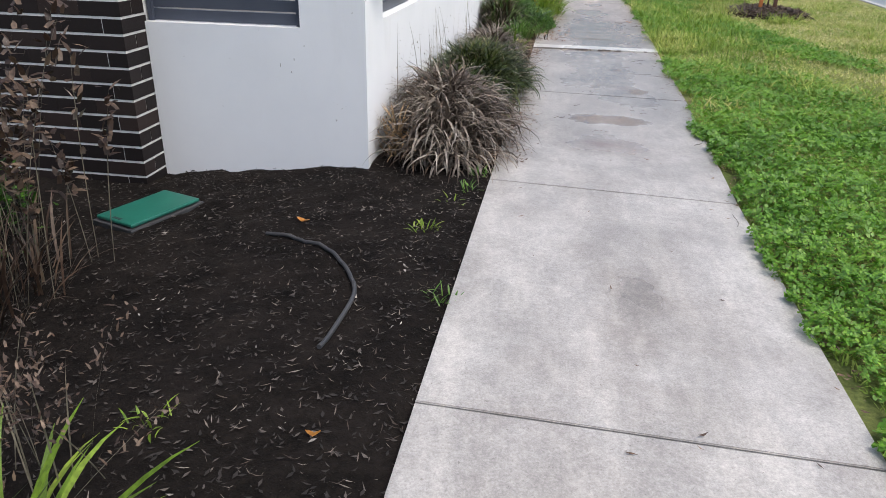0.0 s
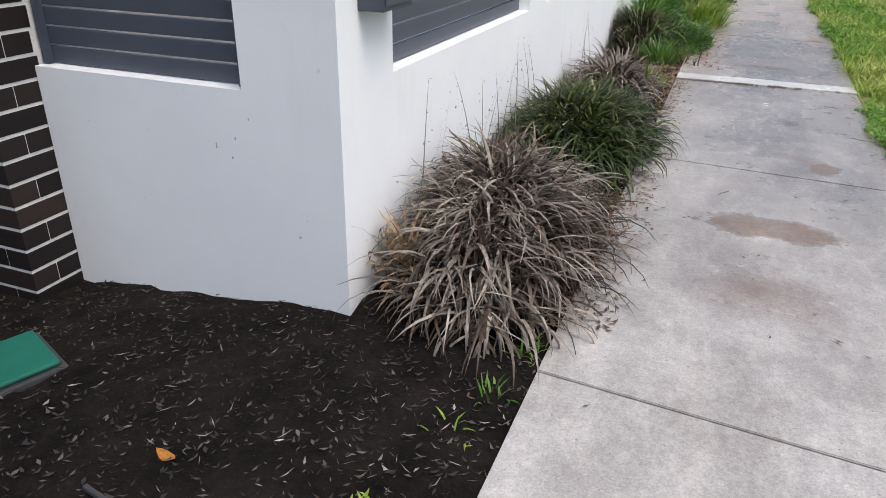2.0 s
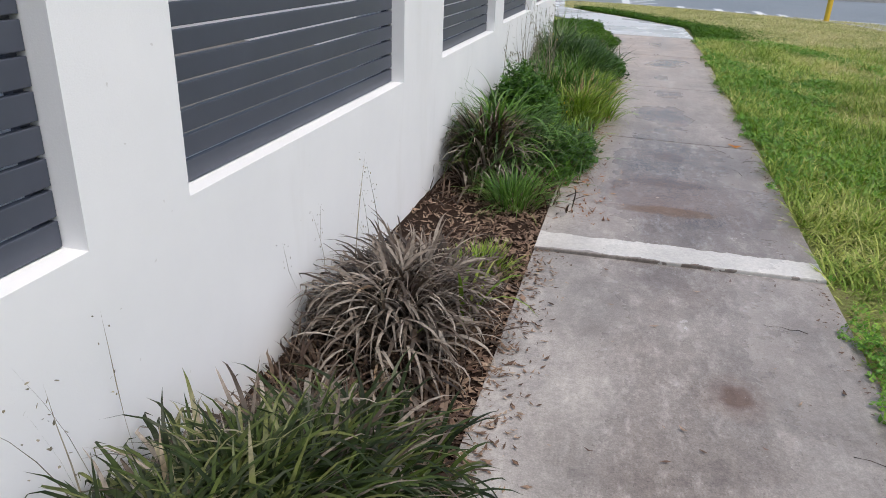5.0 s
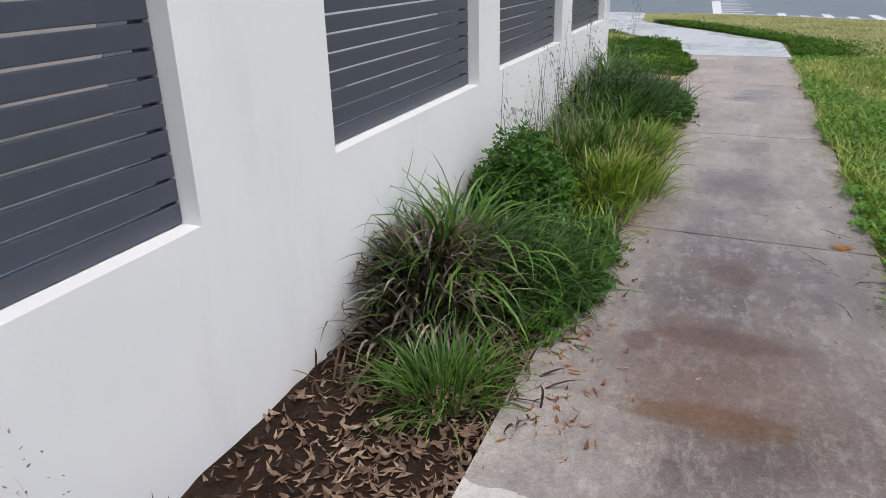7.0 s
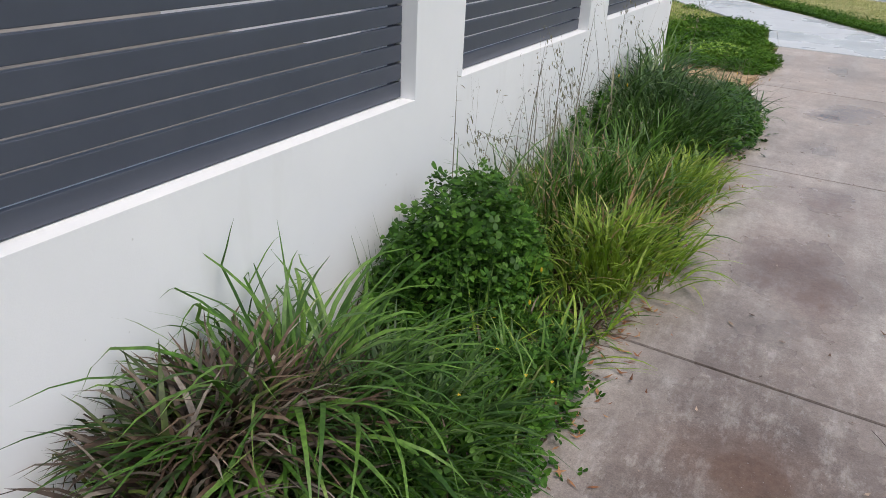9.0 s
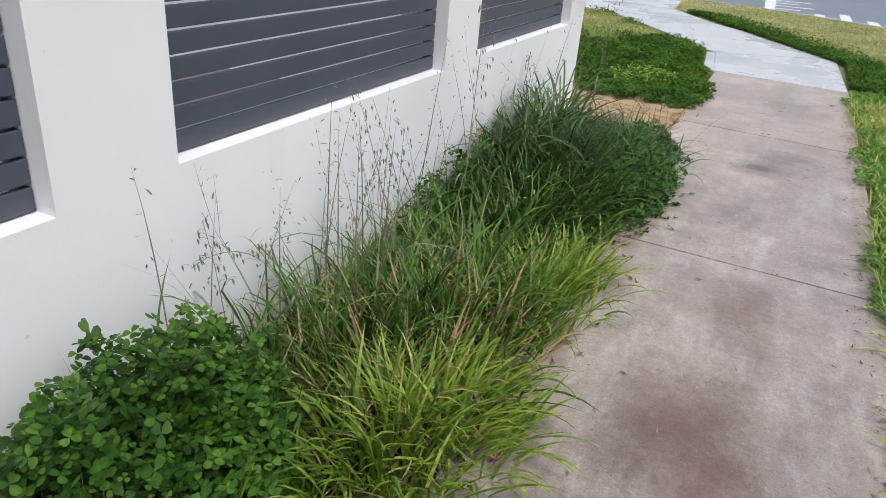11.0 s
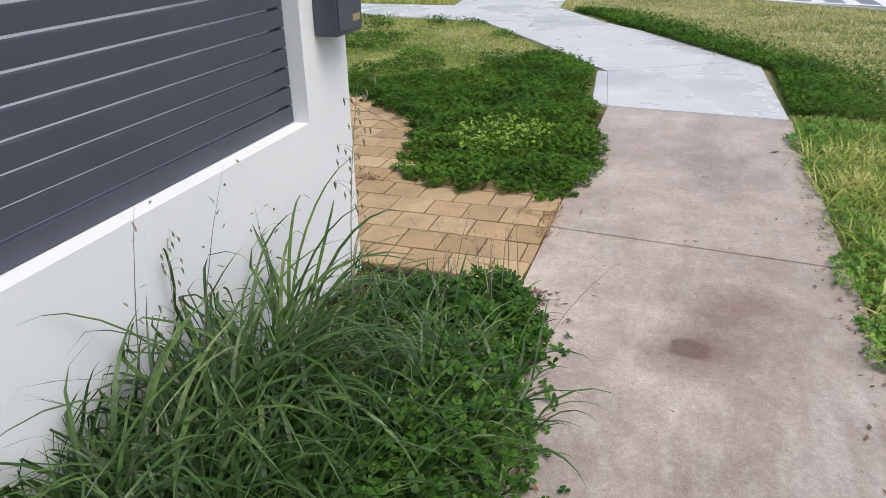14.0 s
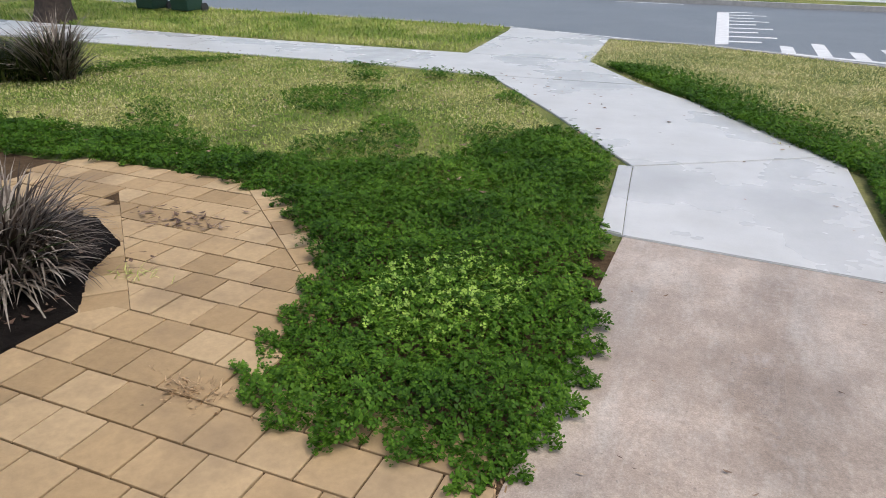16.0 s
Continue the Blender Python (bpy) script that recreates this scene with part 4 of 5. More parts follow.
def undergrowth(name, n, y0, y1, lo, hi, width, material, label):
    x, y = rng.uniform(-1.0, -0.12, n), rng.uniform(y0, y1, n)
    x = np.where(y < 8.6, -1.0 + (x + 1.0) * 0.70, x - 0.06)
    me = blades(name, np.stack([np.maximum(x, -1.0), y, bed_z(x, y)], 1), rng.uniform(lo, hi, n), rng.uniform(0, 6.283, n), rng.uniform(0.2, 1.3, n), rng.uniform(0.3, 1.5, n), width * rng.uniform(0.6, 1.4, n), 5, 0.6)
    keep_off_wall(me)
    stuff(name, me, material, label, "undergrowth")
undergrowth("dead_undergrowth", 3600, 4.6, 8.4, 0.06, 0.2, 0.010, L_brown, "short dead leaves between the clumps")
undergrowth("dead_undergrowth", 2600, 9.1, 15.2, 0.06, 0.2, 0.009, L_brown, "dead stems under the green growth")
undergrowth("green_undergrowth", 3800, 9.6, 15.3, 0.07, 0.24, 0.009, L_grass, "short mixed green grass along the strip")
undergrowth("olive_undergrowth", 1800, 10.6, 13.4, 0.12, 0.34, 0.008, L_lime, "olive green grass along the strip")

def clover_patch(n, cx, cy, rx, ry, top, size, name="leaves"):
    r, th = np.sqrt(rng.uniform(0, 1, n)), rng.uniform(0, 6.283, n)
    r = np.where(rng.uniform(0, 1, n) < 0.12, r * rng.uniform(1.0, 1.35, n), r)
    x, y = cx + rx * r * np.cos(th), cy + ry * r * np.sin(th)
    z = bed_z(x, y) + top * np.sqrt(np.clip(1 - r ** 2.5, 0, 1)) * (rng.uniform(0.25, 1.08, n) + lumps(x, y, 14, 0.10)) + 0.02
    return trefoils(name, x, y, z, size * rng.uniform(0.6, 1.3, n), rounder=True)

def clover_stalks(n, cx, cy, rx, ry, top):
    x, y = cx + rng.uniform(-rx, rx, n), cy + rng.uniform(-ry, ry, n)
    return blades("stalks", np.stack([x, y, bed_z(x, y)], 1), rng.uniform(0.4, 1.0, n) * top, rng.uniform(0, 6.28, n), rng.uniform(0, 0.5, n), np.full(n, 0.3), np.full(n, 0.004), 3)

weeds = lambda cx, cy, rx, ry, n, top: [("leaves", clover_patch(n, cx, cy, rx, ry, top, 0.0215), L_bush), ("stalks", clover_stalks(n // 5, cx, cy, rx * 0.7, ry * 0.7, top), L_deep)]
plant("weed_patch", "low leafy green weeds spilling onto the path", "weeds", (-0.28, 10.35), weeds(-0.38, 10.35, 0.27, 0.66, 1500, 0.10) + [("blades", tuft(260, -0.36, 10.4, 0.25, 0.5, 0.12, 0.28, 0.009, 0.6, 1.3, 1.5, 5), L_grass)] + [("flowers", trefoils("flowers", rng.uniform(-0.5, -0.15, 9), rng.uniform(10.2, 10.8, 9), bed_z(rng.uniform(-0.5, -0.15, 9), rng.uniform(10.2, 10.8, 9)) + 0.17, np.full(9, 0.007)), L_flower)])
plant("clover_bush", "dense dark green clover bush against white wall", "clover", (-0.74, 11.0), weeds(-0.74, 11.0, 0.30, 0.48, 3600, 0.42))
plant("grass_patch", "yellow-green long grass overhanging the path", "grass", (-0.45, 11.9), [
    ("lime_blades", tuft(640, -0.31, 11.5, 0.27, 0.42, 0.16, 0.36, 0.011, 0.75, 1.4, 0.7, 6, 0.03), L_lime),
    ("blades", tuft(760, -0.56, 12.0, 0.40, 0.75, 0.20, 0.46, 0.0105, 0.5, 1.4, 1.2, 6, 0.05, 0.5), L_grass),
    ("dry_blades", tuft(260, -0.52, 12.0, 0.4, 0.7, 0.2, 0.42, 0.008, 0.7, 1.2, 1.2, 5, 0.02, 0.5), L_straw),
    ("under_leaves", tuft(700, -0.5, 12.0, 0.45, 0.9, 0.08, 0.2, 0.011, 1.0, 1.0, 1.5, 4, 0.01), L_brown),
    ("lime_edge_blades", tuft(520, -0.28, 12.5, 0.25, 0.55, 0.14, 0.33, 0.011, 0.75, 1.4, 0.8, 6, 0.02), L_lime)]
    + [("tall_blades", tuft(60, -0.84, 11.8, 0.10, 0.75, 0.40, 0.70, 0.010, 0.3, 1.9, 1.5, 8, 0.02, 0.9), L_grass)]
    + seed_stems(44, -0.80, 11.9, 0.18, 0.7, 0.55, 0.95, 0.22, 14, 0.018))
plant("grass_patch", "tall dark green grass leaning on white wall", "grass", (-0.60, 13.9), [
    ("tall_blades", tuft(150, -0.80, 14.15, 0.16, 0.50, 0.60, 1.0, 0.0125, 0.12, 3.3, 1.4, 12, 0.03, 0.9), L_deep),
    ("wall_foliage", tuft(440, -0.80, 13.62, 0.17, 0.48, 0.35, 0.75, 0.0135, 0.35, 2.6, 1.2, 10, 0.04, 0.9), L_deep),
    ("arching_foliage", tuft(260, -0.74, 14.1, 0.2, 0.6, 0.4, 0.72, 0.0125, 0.35, 2.4, 1.2, 9, 0.05, 0.9), L_deep),
    ("blades", tuft(1300, -0.56, 13.7, 0.40, 0.85, 0.22, 0.48, 0.0115, 0.5, 1.5, 1.0, 6, 0.08, 0.5), L_deep),
    ("light_blades", tuft(420, -0.54, 13.0, 0.38, 0.5, 0.22, 0.46, 0.0115, 0.6, 1.4, 1.0, 6, 0.05, 0.5), L_grass)]
    + seed_stems(12, -0.85, 13.6, 0.12, 1.0, 0.6, 1.05, 0.18, 14, 0.018))
plant("weed_patch", "leafy green weeds with dry stalks by the path", "weeds", (-0.28, 14.3), [("blades", tuft(420, -0.36, 14.25, 0.30, 0.7, 0.18, 0.42, 0.0105, 0.5, 1.9, 1.3, 7, 0.06, 0.8), L_deep)] + seed_stems(16, -0.3, 14.5, 0.25, 0.6, 0.25, 0.5, 0.35, 10, 0.012) + weeds(-0.35, 14.1, 0.34, 0.78, 2600, 0.22))
plant("weed_patch", "leafy clover weeds at the wall end", "weeds", (-0.5, 15.0), [("blades", tuft(110, -0.60, 14.9, 0.28, 0.3, 0.12, 0.28, 0.010, 0.5, 1.9, 1.3, 7, 0.04, 0.8), L_deep)] + weeds(-0.50, 14.98, 0.40, 0.38, 1500, 0.09) + [("edge_foliage", clover_patch(700, -0.38, 15.10, 0.19, 0.28, 0.14, 0.0205), L_bush)] + [("flowers", trefoils("flowers", np.array([-0.4, -0.34, -0.42]), np.array([15.1, 15.2, 15.05]), bed_z(np.full(3, -0.4), np.full(3, 15.1)) + 0.2, np.full(3, 0.008)), L_flower)] + seed_stems(22, -0.45, 15.2, 0.22, 0.2, 0.22, 0.42, 0.3, 10, 0.012))
plant("weed_patch", "climbing clover weeds along the wall foot", "weeds", (-0.9, 13.0), weeds(-0.90, 13.05, 0.10, 0.65, 620, 0.32))
def oat_stem(x, y, height, az, lean, droop, spikelets=26):
    """A wild oat: one thin stalk, fine side branches, hanging pale spikelets, a bent leaf."""
    o = thing("wild_oat", "tall dry wild oat stem with hanging seed heads", "grass stem", (x, y, float(bed_z(x, y))), "wild oats")
    p, P = Vector((0, 0, 0)), []
    for k in range(15):
        P.append(tuple(p))
        a = lean + droop * (k / 14) ** 2
        p = p + Vector((math.sin(a) * math.cos(az), math.sin(a) * math.sin(az), math.cos(a))) * height / 14
    part("stalk", tube(bmesh.new(), P, [0.0028 - 0.0021 * k / 14 for k in range(15)], 5), L_oat, o)
    bm = bmesh.new()
    for k in range(spikelets):
        t = 0.58 + 0.42 * (k + rng.uniform(0, 1)) / spikelets
        i = min(int(t * 14), 13)
        a = Vector(P[i]).lerp(Vector(P[i + 1]), t * 14 - i)
        g, L = rng.uniform(0, 6.28), rng.uniform(0.02, 0.075) * (1.25 - 0.6 * t)
        e = a + Vector((math.cos(g) * L, math.sin(g) * L, L * 0.35))
        e.x = max(e.x, -0.995 - x)
        tube(bm, [tuple(a), tuple(a.lerp(e, 0.6) + Vector((0, 0, 0.006))), tuple(e)], [0.0007, 0.0006, 0.0005], 3)
        h = rng.uniform(0.016, 0.026)
        tube(bm, [tuple(e), tuple(e + Vector((0.002, 0.001, -h * 0.35))), tuple(e + Vector((0.003, 0.002, -h)))], [0.0008, 0.0034, 0.0005], 5)
    part("seed_head", bm, L_oat, o, "pale hanging oat spikelets")["kind"] = "stuff"
    me = blades("leaf", np.array([P[5], P[4]]), np.array([0.30, 0.24]), np.array([az + 0.4, az + 3.4]), np.array([0.5, 0.7]), np.array([1.7, 1.9]), np.array([0.010, 0.009]), 8)
    link("leaf", me, L_oat, o)
for row in [(-0.75, 12.80, 1.20, 1.5, 0.03, 0.12, 38), (-0.66, 14.56, 1.02, 1.4, 0.03, 0.30, 30), (-0.66, 12.17, 0.92, 3.05, 0.27, 0.15, 12), (-0.62, 12.24, 0.84, 3.0, 0.30, 0.2, 10),
            (-0.86, 11.75, 0.74, 4.6, 0.12, 1.9, 22), (-0.84, 12.0, 0.66, 1.3, 0.10, 0.5, 18), (-0.82, 13.95, 0.80, 2.2, 0.15, 1.2, 18), (-0.78, 12.25, 0.70, 2.0, 0.16, 0.8, 18), (-0.86, 11.45, 0.62, 2.7, 0.15, 0.6, 12)]:
    oat_stem(*row)
def dandelion(x, y, h):
    o = thing("weed_flower", "thin weed stalk with a small yellow flower bud", "flower", (x, y, float(bed_z(x, y))), "weed flowers")
    part("stem", tube(bmesh.new(), [(0, 0, 0), (0.01, 0, h * 0.5), (0.0, 0.01, h)], [0.002, 0.0016, 0.0013], 5), L_deep, o)
    part("bud", tube(bmesh.new(), [(0, 0.01, h), (0, 0.01, h + 0.008), (0, 0.01, h + 0.018)], [0.0015, 0.005, 0.003], 8), L_flower, o)
for row in [(-0.76, 12.95, 0.52), (-0.72, 13.02, 0.46), (-0.42, 10.95, 0.24), (-0.38, 10.75, 0.22), (-0.60, 10.15, 0.2), (-0.35, 15.1, 0.24)]:
    dandelion(*row)

# front-left plants
plant("strap_leaf_plant", "yellow-green strap leaves of a low bed plant", "plant", (-1.05, 1.55), [
    ("leaves", tuft(60, -1.05, 1.50, 0.14, 0.16, 0.25, 0.5, 0.02, 0.8, 0.7, 0.5, 6, 0), L_lime),
    ("dark_leaves", tuft(200, -1.12, 1.45, 0.2, 0.2, 0.25, 0.45, 0.016, 0.9, 0.8, 0.5, 6, 0), L_strap)])
plant("dead_flower_shrub", "dry brown flower stems before the brick pillar", "shrub", (-1.9, 2.7), seed_stems(170, -2.2, 2.5, 0.40, 0.75, 0.5, 1.2, 0.16, 24, 0.05, bed_z, 0.024, L_brown) + [
    ("under_leaves", tuft(240, -2.1, 2.6, 0.3, 0.7, 0.15, 0.45, 0.010, 0.6, 0.8, 0.7, 5, 0.05), L_brown)])
plant("dry_plume_grass", "feathery brown dry grass plumes in the front bed", "grass clump", (-1.2, 1.8), seed_stems(26, -1.2, 1.75, 0.16, 0.2, 0.3, 0.55, 0.3, 30, 0.02, bed_z, 0.007, L_brown))
plant("green_shrub", "dark leafy shrub beside the brick pillar", "shrub", (-2.75, 3.3), weeds(-2.75, 3.2, 0.35, 0.6, 900, 0.5))
for k, (cx, cy) in enumerate([(-0.48, 3.95), (-0.42, 4.15), (-1.05, 2.15), (-0.36, 3.0), (-0.55, 3.6), (-0.40, 4.42)]):
    plant("weed_seedling", "small green weed seedling in dark soil", "weed", (cx, cy), [("leaves", tuft(12 + 4 * k, cx, cy, 0.06, 0.07, 0.03, 0.075, 0.007, 1.0, 0.9, 1.2, 4), L_grass if k % 2 else L_lime)], "seedlings")

# ---- lawn ----
def lawn(name, n, x0, x1, y0, y1, lo, hi, width, material, label, ok=None, zf=lambda x, y: G(y) - 0.015, seg=3):
    x, y = rng.uniform(x0, x1, n), rng.uniform(y0, y1, n)
    if ok is not None:
        k = ok(x, y)
        x, y = x[k], y[k]
    m = len(x)
    me = blades(name, np.stack([x, y, zf(x, y)], 1), rng.uniform(lo, hi, m), rng.uniform(0, 6.283, m), rng.uniform(0.3, 1.45, m), rng.uniform(0.2, 1.0, m), width * rng.uniform(0.6, 1.4, m), seg, 0.4)
    return stuff(name, me, material, label, "grass")

def patchy(x, y):
    return 0.5 + 0.5 * np.sin(x * 1.7 + 1.3 * np.sin(y * 0.9)) * np.sin(y * 1.1 + 0.8 * np.sin(x * 1.3))
edge = lambda x, y: x > np.interp(y, [4.2, 6.4, 8.6, 11], [0.915, 0.975, 0.99, 1.02]) + 0.05 * np.sin(y * 3.1) + 0.035 * np.sin(y * 9.7 + 1) + 0.02 * np.sin(y * 23)
lawn("lawn_edge_grass", 70000, 0.93, 2.4, 0.3, 18.6, 0.02, 0.05, 0.007, L_lawn, "uneven green grass along the path edge", edge)
lawn("lawn_grass", 70000, 2.2, 5.1, 2.0, 18.4, 0.015, 0.05, 0.008, L_lawn, "patchy yellow-green lawn grass")
lawn("lawn_dry_grass", 80000, 1.25, 5.1, 4.0, 18.4, 0.015, 0.045, 0.008, L_dull, "dry yellowish lawn grass", lambda x, y: patchy(x, y) > 0.12)
lawn("lawn_tall_grass", 9000, 1.05, 2.3, 9.3, 13.5, 0.06, 0.15, 0.008, L_lime, "longer lime green grass beside the path", lambda x, y: patchy(x * 1.5, y) > 0.45)
lawn("lawn_far_grass", 70000, -1.9, 5.4, 18.4, 27.6, 0.015, 0.05, 0.012, L_dull, "dry yellow grass near the road corner", lambda x, y: (x > 1.02 - (y - 20.3) * 0.62 + 0.1 * np.sin(y * 5)) & (y < 27.2 - 0.5 * np.clip(x + 0.5, 0, 9)), lambda x, y: G(y) - 0.015)

k = 120
cxs, cys = 1.12 + 3.4 * rng.uniform(0, 1, k) ** 1.8, rng.uniform(6.0, 18.0, k)
ii = np.repeat(np.arange(k), 130)
x, y = cxs[ii] + rng.normal(0, 0.11, len(ii)), cys[ii] + rng.normal(0, 0.13, len(ii))
x = np.maximum(x, 1.03)
stuff("lawn_tussocks", blades("lawn_tussocks", np.stack([x, y, G(y) - 0.015], 1), rng.uniform(0.07, 0.2, len(ii)), rng.uniform(0, 6.283, len(ii)), rng.uniform(0.4, 1.3, len(ii)), rng.uniform(0.4, 1.4, len(ii)), rng.uniform(0.006, 0.012, len(ii)), 4, 0.4), L_lawn, "darker green grass tussocks in the lawn", "grass")
x, y = 1.04 - 0.62 * np.clip(np.linspace(18.6, 24.4, 20000) - 20.3, 0, 9) + np.abs(rng.normal(0.05, 0.42, 20000)), np.linspace(18.6, 24.4, 20000)
stuff("verge_edge_clover", trefoils("verge_edge_clover", x, y, G(y) + rng.uniform(0.0, 0.06, 20000), rng.uniform(0.011, 0.022, 20000)), L_clover, "green clover along the new path edge", "clover")

def clover_field(name, n, ok, box4, top, size, material, label):
    x, y = scatter(n, *box4)
    k = ok(x, y)
    x, y = x[k], y[k]
    z = G(y) - 0.005 + rng.uniform(0.25, 1.0, len(x)) * (top + lumps(x, y, 6, top * 0.3))
    return stuff(name, trefoils(name, x, y, z, size * rng.uniform(0.6, 1.35, len(x))), material, label, "clover")
clover_field("verge_clover", 165000, lambda x, y: edge(x, y) & (x < 4.2 + 0.4 * np.sin(y * 1.7) + rng.normal(0, 0.3, len(x))) & (y > 0.2 + 0.4 * np.sin(x * 2.3) + rng.normal(0, 0.3, len(x))) & (y < 5.1 + 0.55 * (x - 1.0) + 0.5 * np.sin(x * 4.1 + 1) * np.sin(x * 9 + y * 2) + 0.9 * np.exp(-(x - 1.0) * 4) + rng.normal(0, 0.22, len(x))), (0.88, 4.9, -0.8, 8.4), 0.065, 0.0155, L_clover3, "lush green clover beside the path")

clover_field("verge_clover_patches", 90000, lambda x, y: edge(x, y) & (patchy(x * 1.3 + 1, y * 0.8) + rng.normal(0, 0.08, len(x)) > 0.30 + 0.30 * (x - 1.0)), (0.93, 3.2, 5.4, 18.4), 0.05, 0.015, L_clover3, "green clover patches in the verge grass")

# ---- paved entry ----
ENTRY = [(-0.27, 15.40), (-0.27, 16.45), (-0.50, 16.55), (-0.87, 16.42), (-1.18, 16.47), (-1.33, 16.70), (-1.54, 17.55), (-2.31, 18.30), (-3.22, 18.48), (-4.7, 18.3), (-9, 18.1), (-9, 15.40)]
BED2 = [(-9, 17.5), (-3.7, 17.48), (-2.97, 17.53), (-2.61, 17.33), (-2.50, 17.03), (-2.23, 16.72), (-2.23, 16.30), (-2.35, 15.42), (-9, 15.42)]
clover_edge = [(-0.34, 16.34), (-0.50, 16.44), (-0.87, 16.38), (-1.18, 16.43), (-1.35, 16.68), (-1.56, 17.53), (-2.33, 18.27), (-3.22, 18.45), (-4.7, 18.25), (-9, 18.1), (-9, 19.0), (-4.5, 19.0), (-2.6, 18.95), (-1.75, 19.3), (-1.3, 20.7), (-1.0, 20.5), (-0.60, 19.85), (-0.52, 18.8), (-0.37, 18.38), (-0.36, 18.0), (-0.19, 17.4), (-0.18, 16.9), (-0.24, 16.5)]
ragged = lambda x, y: inside(x + 0.05 * np.sin(y * 31 + x * 17), y + 0.05 * np.sin(x * 29 - y * 13), clover_edge)
clover_field("entry_clover", 250000, ragged, (-7, -0.1, 15.9, 20.8), 0.07, 0.0145, L_clover, "dense green clover groundcover between paving and path")
clover_field("pale_clover", 2600, lambda x, y: ((x + 0.9) / 0.36) ** 2 + ((y - 17.45) / 0.42) ** 2 < 1 + 0.3 * np.sin(x * 40), (-1.4, -0.4, 16.9, 18.0), 0.085, 0.0135, L_clover2, "pale lime clover patch")
GREEN = [(-14, 18.3), (-9, 18.1), (-4.5, 18.9), (-1.75, 18.9), (-0.6, 19.2), (-1.30, 20.9), (-2.5, 22.85), (-4.8, 23.1), (-14, 22.85)]
lawn("entry_lawn_grass", 80000, -10, -0.4, 18.1, 23.1, 0.015, 0.045, 0.010, L_lawn, "patchy yellow-green lawn beyond the clover", lambda x, y: inside(x, y, GREEN))
lawn("entry_dry_grass", 38000, -8, -0.4, 18.6, 23.0, 0.015, 0.04, 0.010, L_dull, "dry straw-coloured patch in the lawn", lambda x, y: inside(x, y, GREEN) & (patchy(x * 0.7 + 2, y * 0.8) > 0.35))
clover_field("lawn_clover", 60000, lambda x, y: inside(x, y, GREEN) & ((x + 1.55 + 0.72 * (y - 21.5) + 0.25 * np.sin(y * 5) > -0.15) | (np.hypot((x + 2.45) / 0.35, (y - 19.5) / 0.9) < 1 + 0.3 * np.sin(7 * x + 5 * y)) | (patchy(x * 1.1 + 0.4, y * 1.3 + 2) + rng.normal(0, 0.05, len(x)) > 0.80)),
             (-7, -0.4, 18.6, 23.0), 0.05, 0.015, L_clover, "clover patches spreading into the entry lawn")
STRIP = [(-16, 24.75), (-7.7, 24.62), (-3.6, 24.72), (-3.95, 27.6), (-4.1, 28.2), (-10.9, 28.5), (-16, 28.95)]
lawn("nature_strip_grass", 40000, -16, -3.5, 24.6, 30.3, 0.05, 0.12, 0.014, L_lawn, "green grass strip between path and road", lambda x, y: inside(x, y, STRIP))

tagged(link("garden_bed", grid_mesh("garden_bed", -4.6, -2.2, 15.42, 17.6, 0.012, lambda X, Y: G(Y) + 0.026 + lumps(X, Y, 12, 0.006) - 0.14 * ~inside(X.ravel(), Y.ravel(), BED2).reshape(X.shape)), M_soil), "dark soil bed edged by pavers", "garden bed", "", "structure")
plant("dry_grass_clump", "grey dead spiky grass clump in the paved bed", "grass clump", (-3.05, 16.85), [
    ("dead_leaves", tuft(900, -2.78, 16.85, 0.18, 0.24, 0.25, 0.5, 0.011, 0.8, 1.6, 0.6, 6, 0.08, zf=lambda x, y: G(y) + 0.03), L_dry),
    ("green_leaves", tuft(60, -2.75, 16.55, 0.15, 0.2, 0.3, 0.5, 0.014, 0.8, 1.0, 0.5, 6, 0.05, zf=lambda x, y: G(y) + 0.03), L_strap)])
plant("weed_patch", "small leafy weeds in the paved bed", "weeds", (-2.6, 16.5), [("leaves", clover_patch(260, -2.65, 16.35, 0.25, 0.35, 0.08, 0.02), L_clover)])
plant("dark_grass_clump", "dark flax clump on the lawn edge", "grass clump", (-6.8, 20.7), [
    ("leaves", tuft(420, -6.8, 20.7, 0.25, 0.25, 0.4, 0.85, 0.016, 0.8, 0.9, 0.5, 6, 0, zf=lambda x, y: G(y)), L_dry),
    ("dark_leaves", tuft(420, -6.9, 20.6, 0.35, 0.35, 0.3, 0.6, 0.018, 0.9, 1.0, 0.5, 6, 0, zf=lambda x, y: G(y)), L_strap)])
plant("dark_groundcover", "low dark bushy groundcover near the tree", "shrub", (-7.6, 20.4), [
    ("leaves", tuft(2200, -8.0, 20.4, 1.1, 0.7, 0.15, 0.4, 0.02, 0.6, 0.8, 1.0, 4, 0.1, zf=lambda x, y: G(y)), L_strap)])
for cx, cy in [(-3.75, 22.1), (-3.1, 22.6)]:
    plant("weed_patch", "small weed tuft in the grass", "weeds", (cx, cy), [("leaves", trefoils("leaves", cx + rng.normal(0, 0.10, 150), cy + rng.normal(0, 0.08, 150), 0.06 + rng.uniform(0, 0.09, 150), np.full(150, 0.022)), L_clover)], "weeds in the lawn")
x, y = scatter(420, -9, -0.8, 18.6, 23)
x2, y2 = scatter(500, -3.6, -2.3, 15.5, 17.3)
stuff("wood_chips", flakes("wood_chips", x2, y2, G(y2) + 0.03, 0.01, 0.06, 0.3), L_litter, "wood chips in the paved bed", "wood chips")
stuff("fallen_leaves", flakes("fallen_leaves", x, y, np.full(len(x), 0.09), 0.03, 0.07, 0.5), L_litter, "scattered dead leaves on the lawn", "leaf litter")
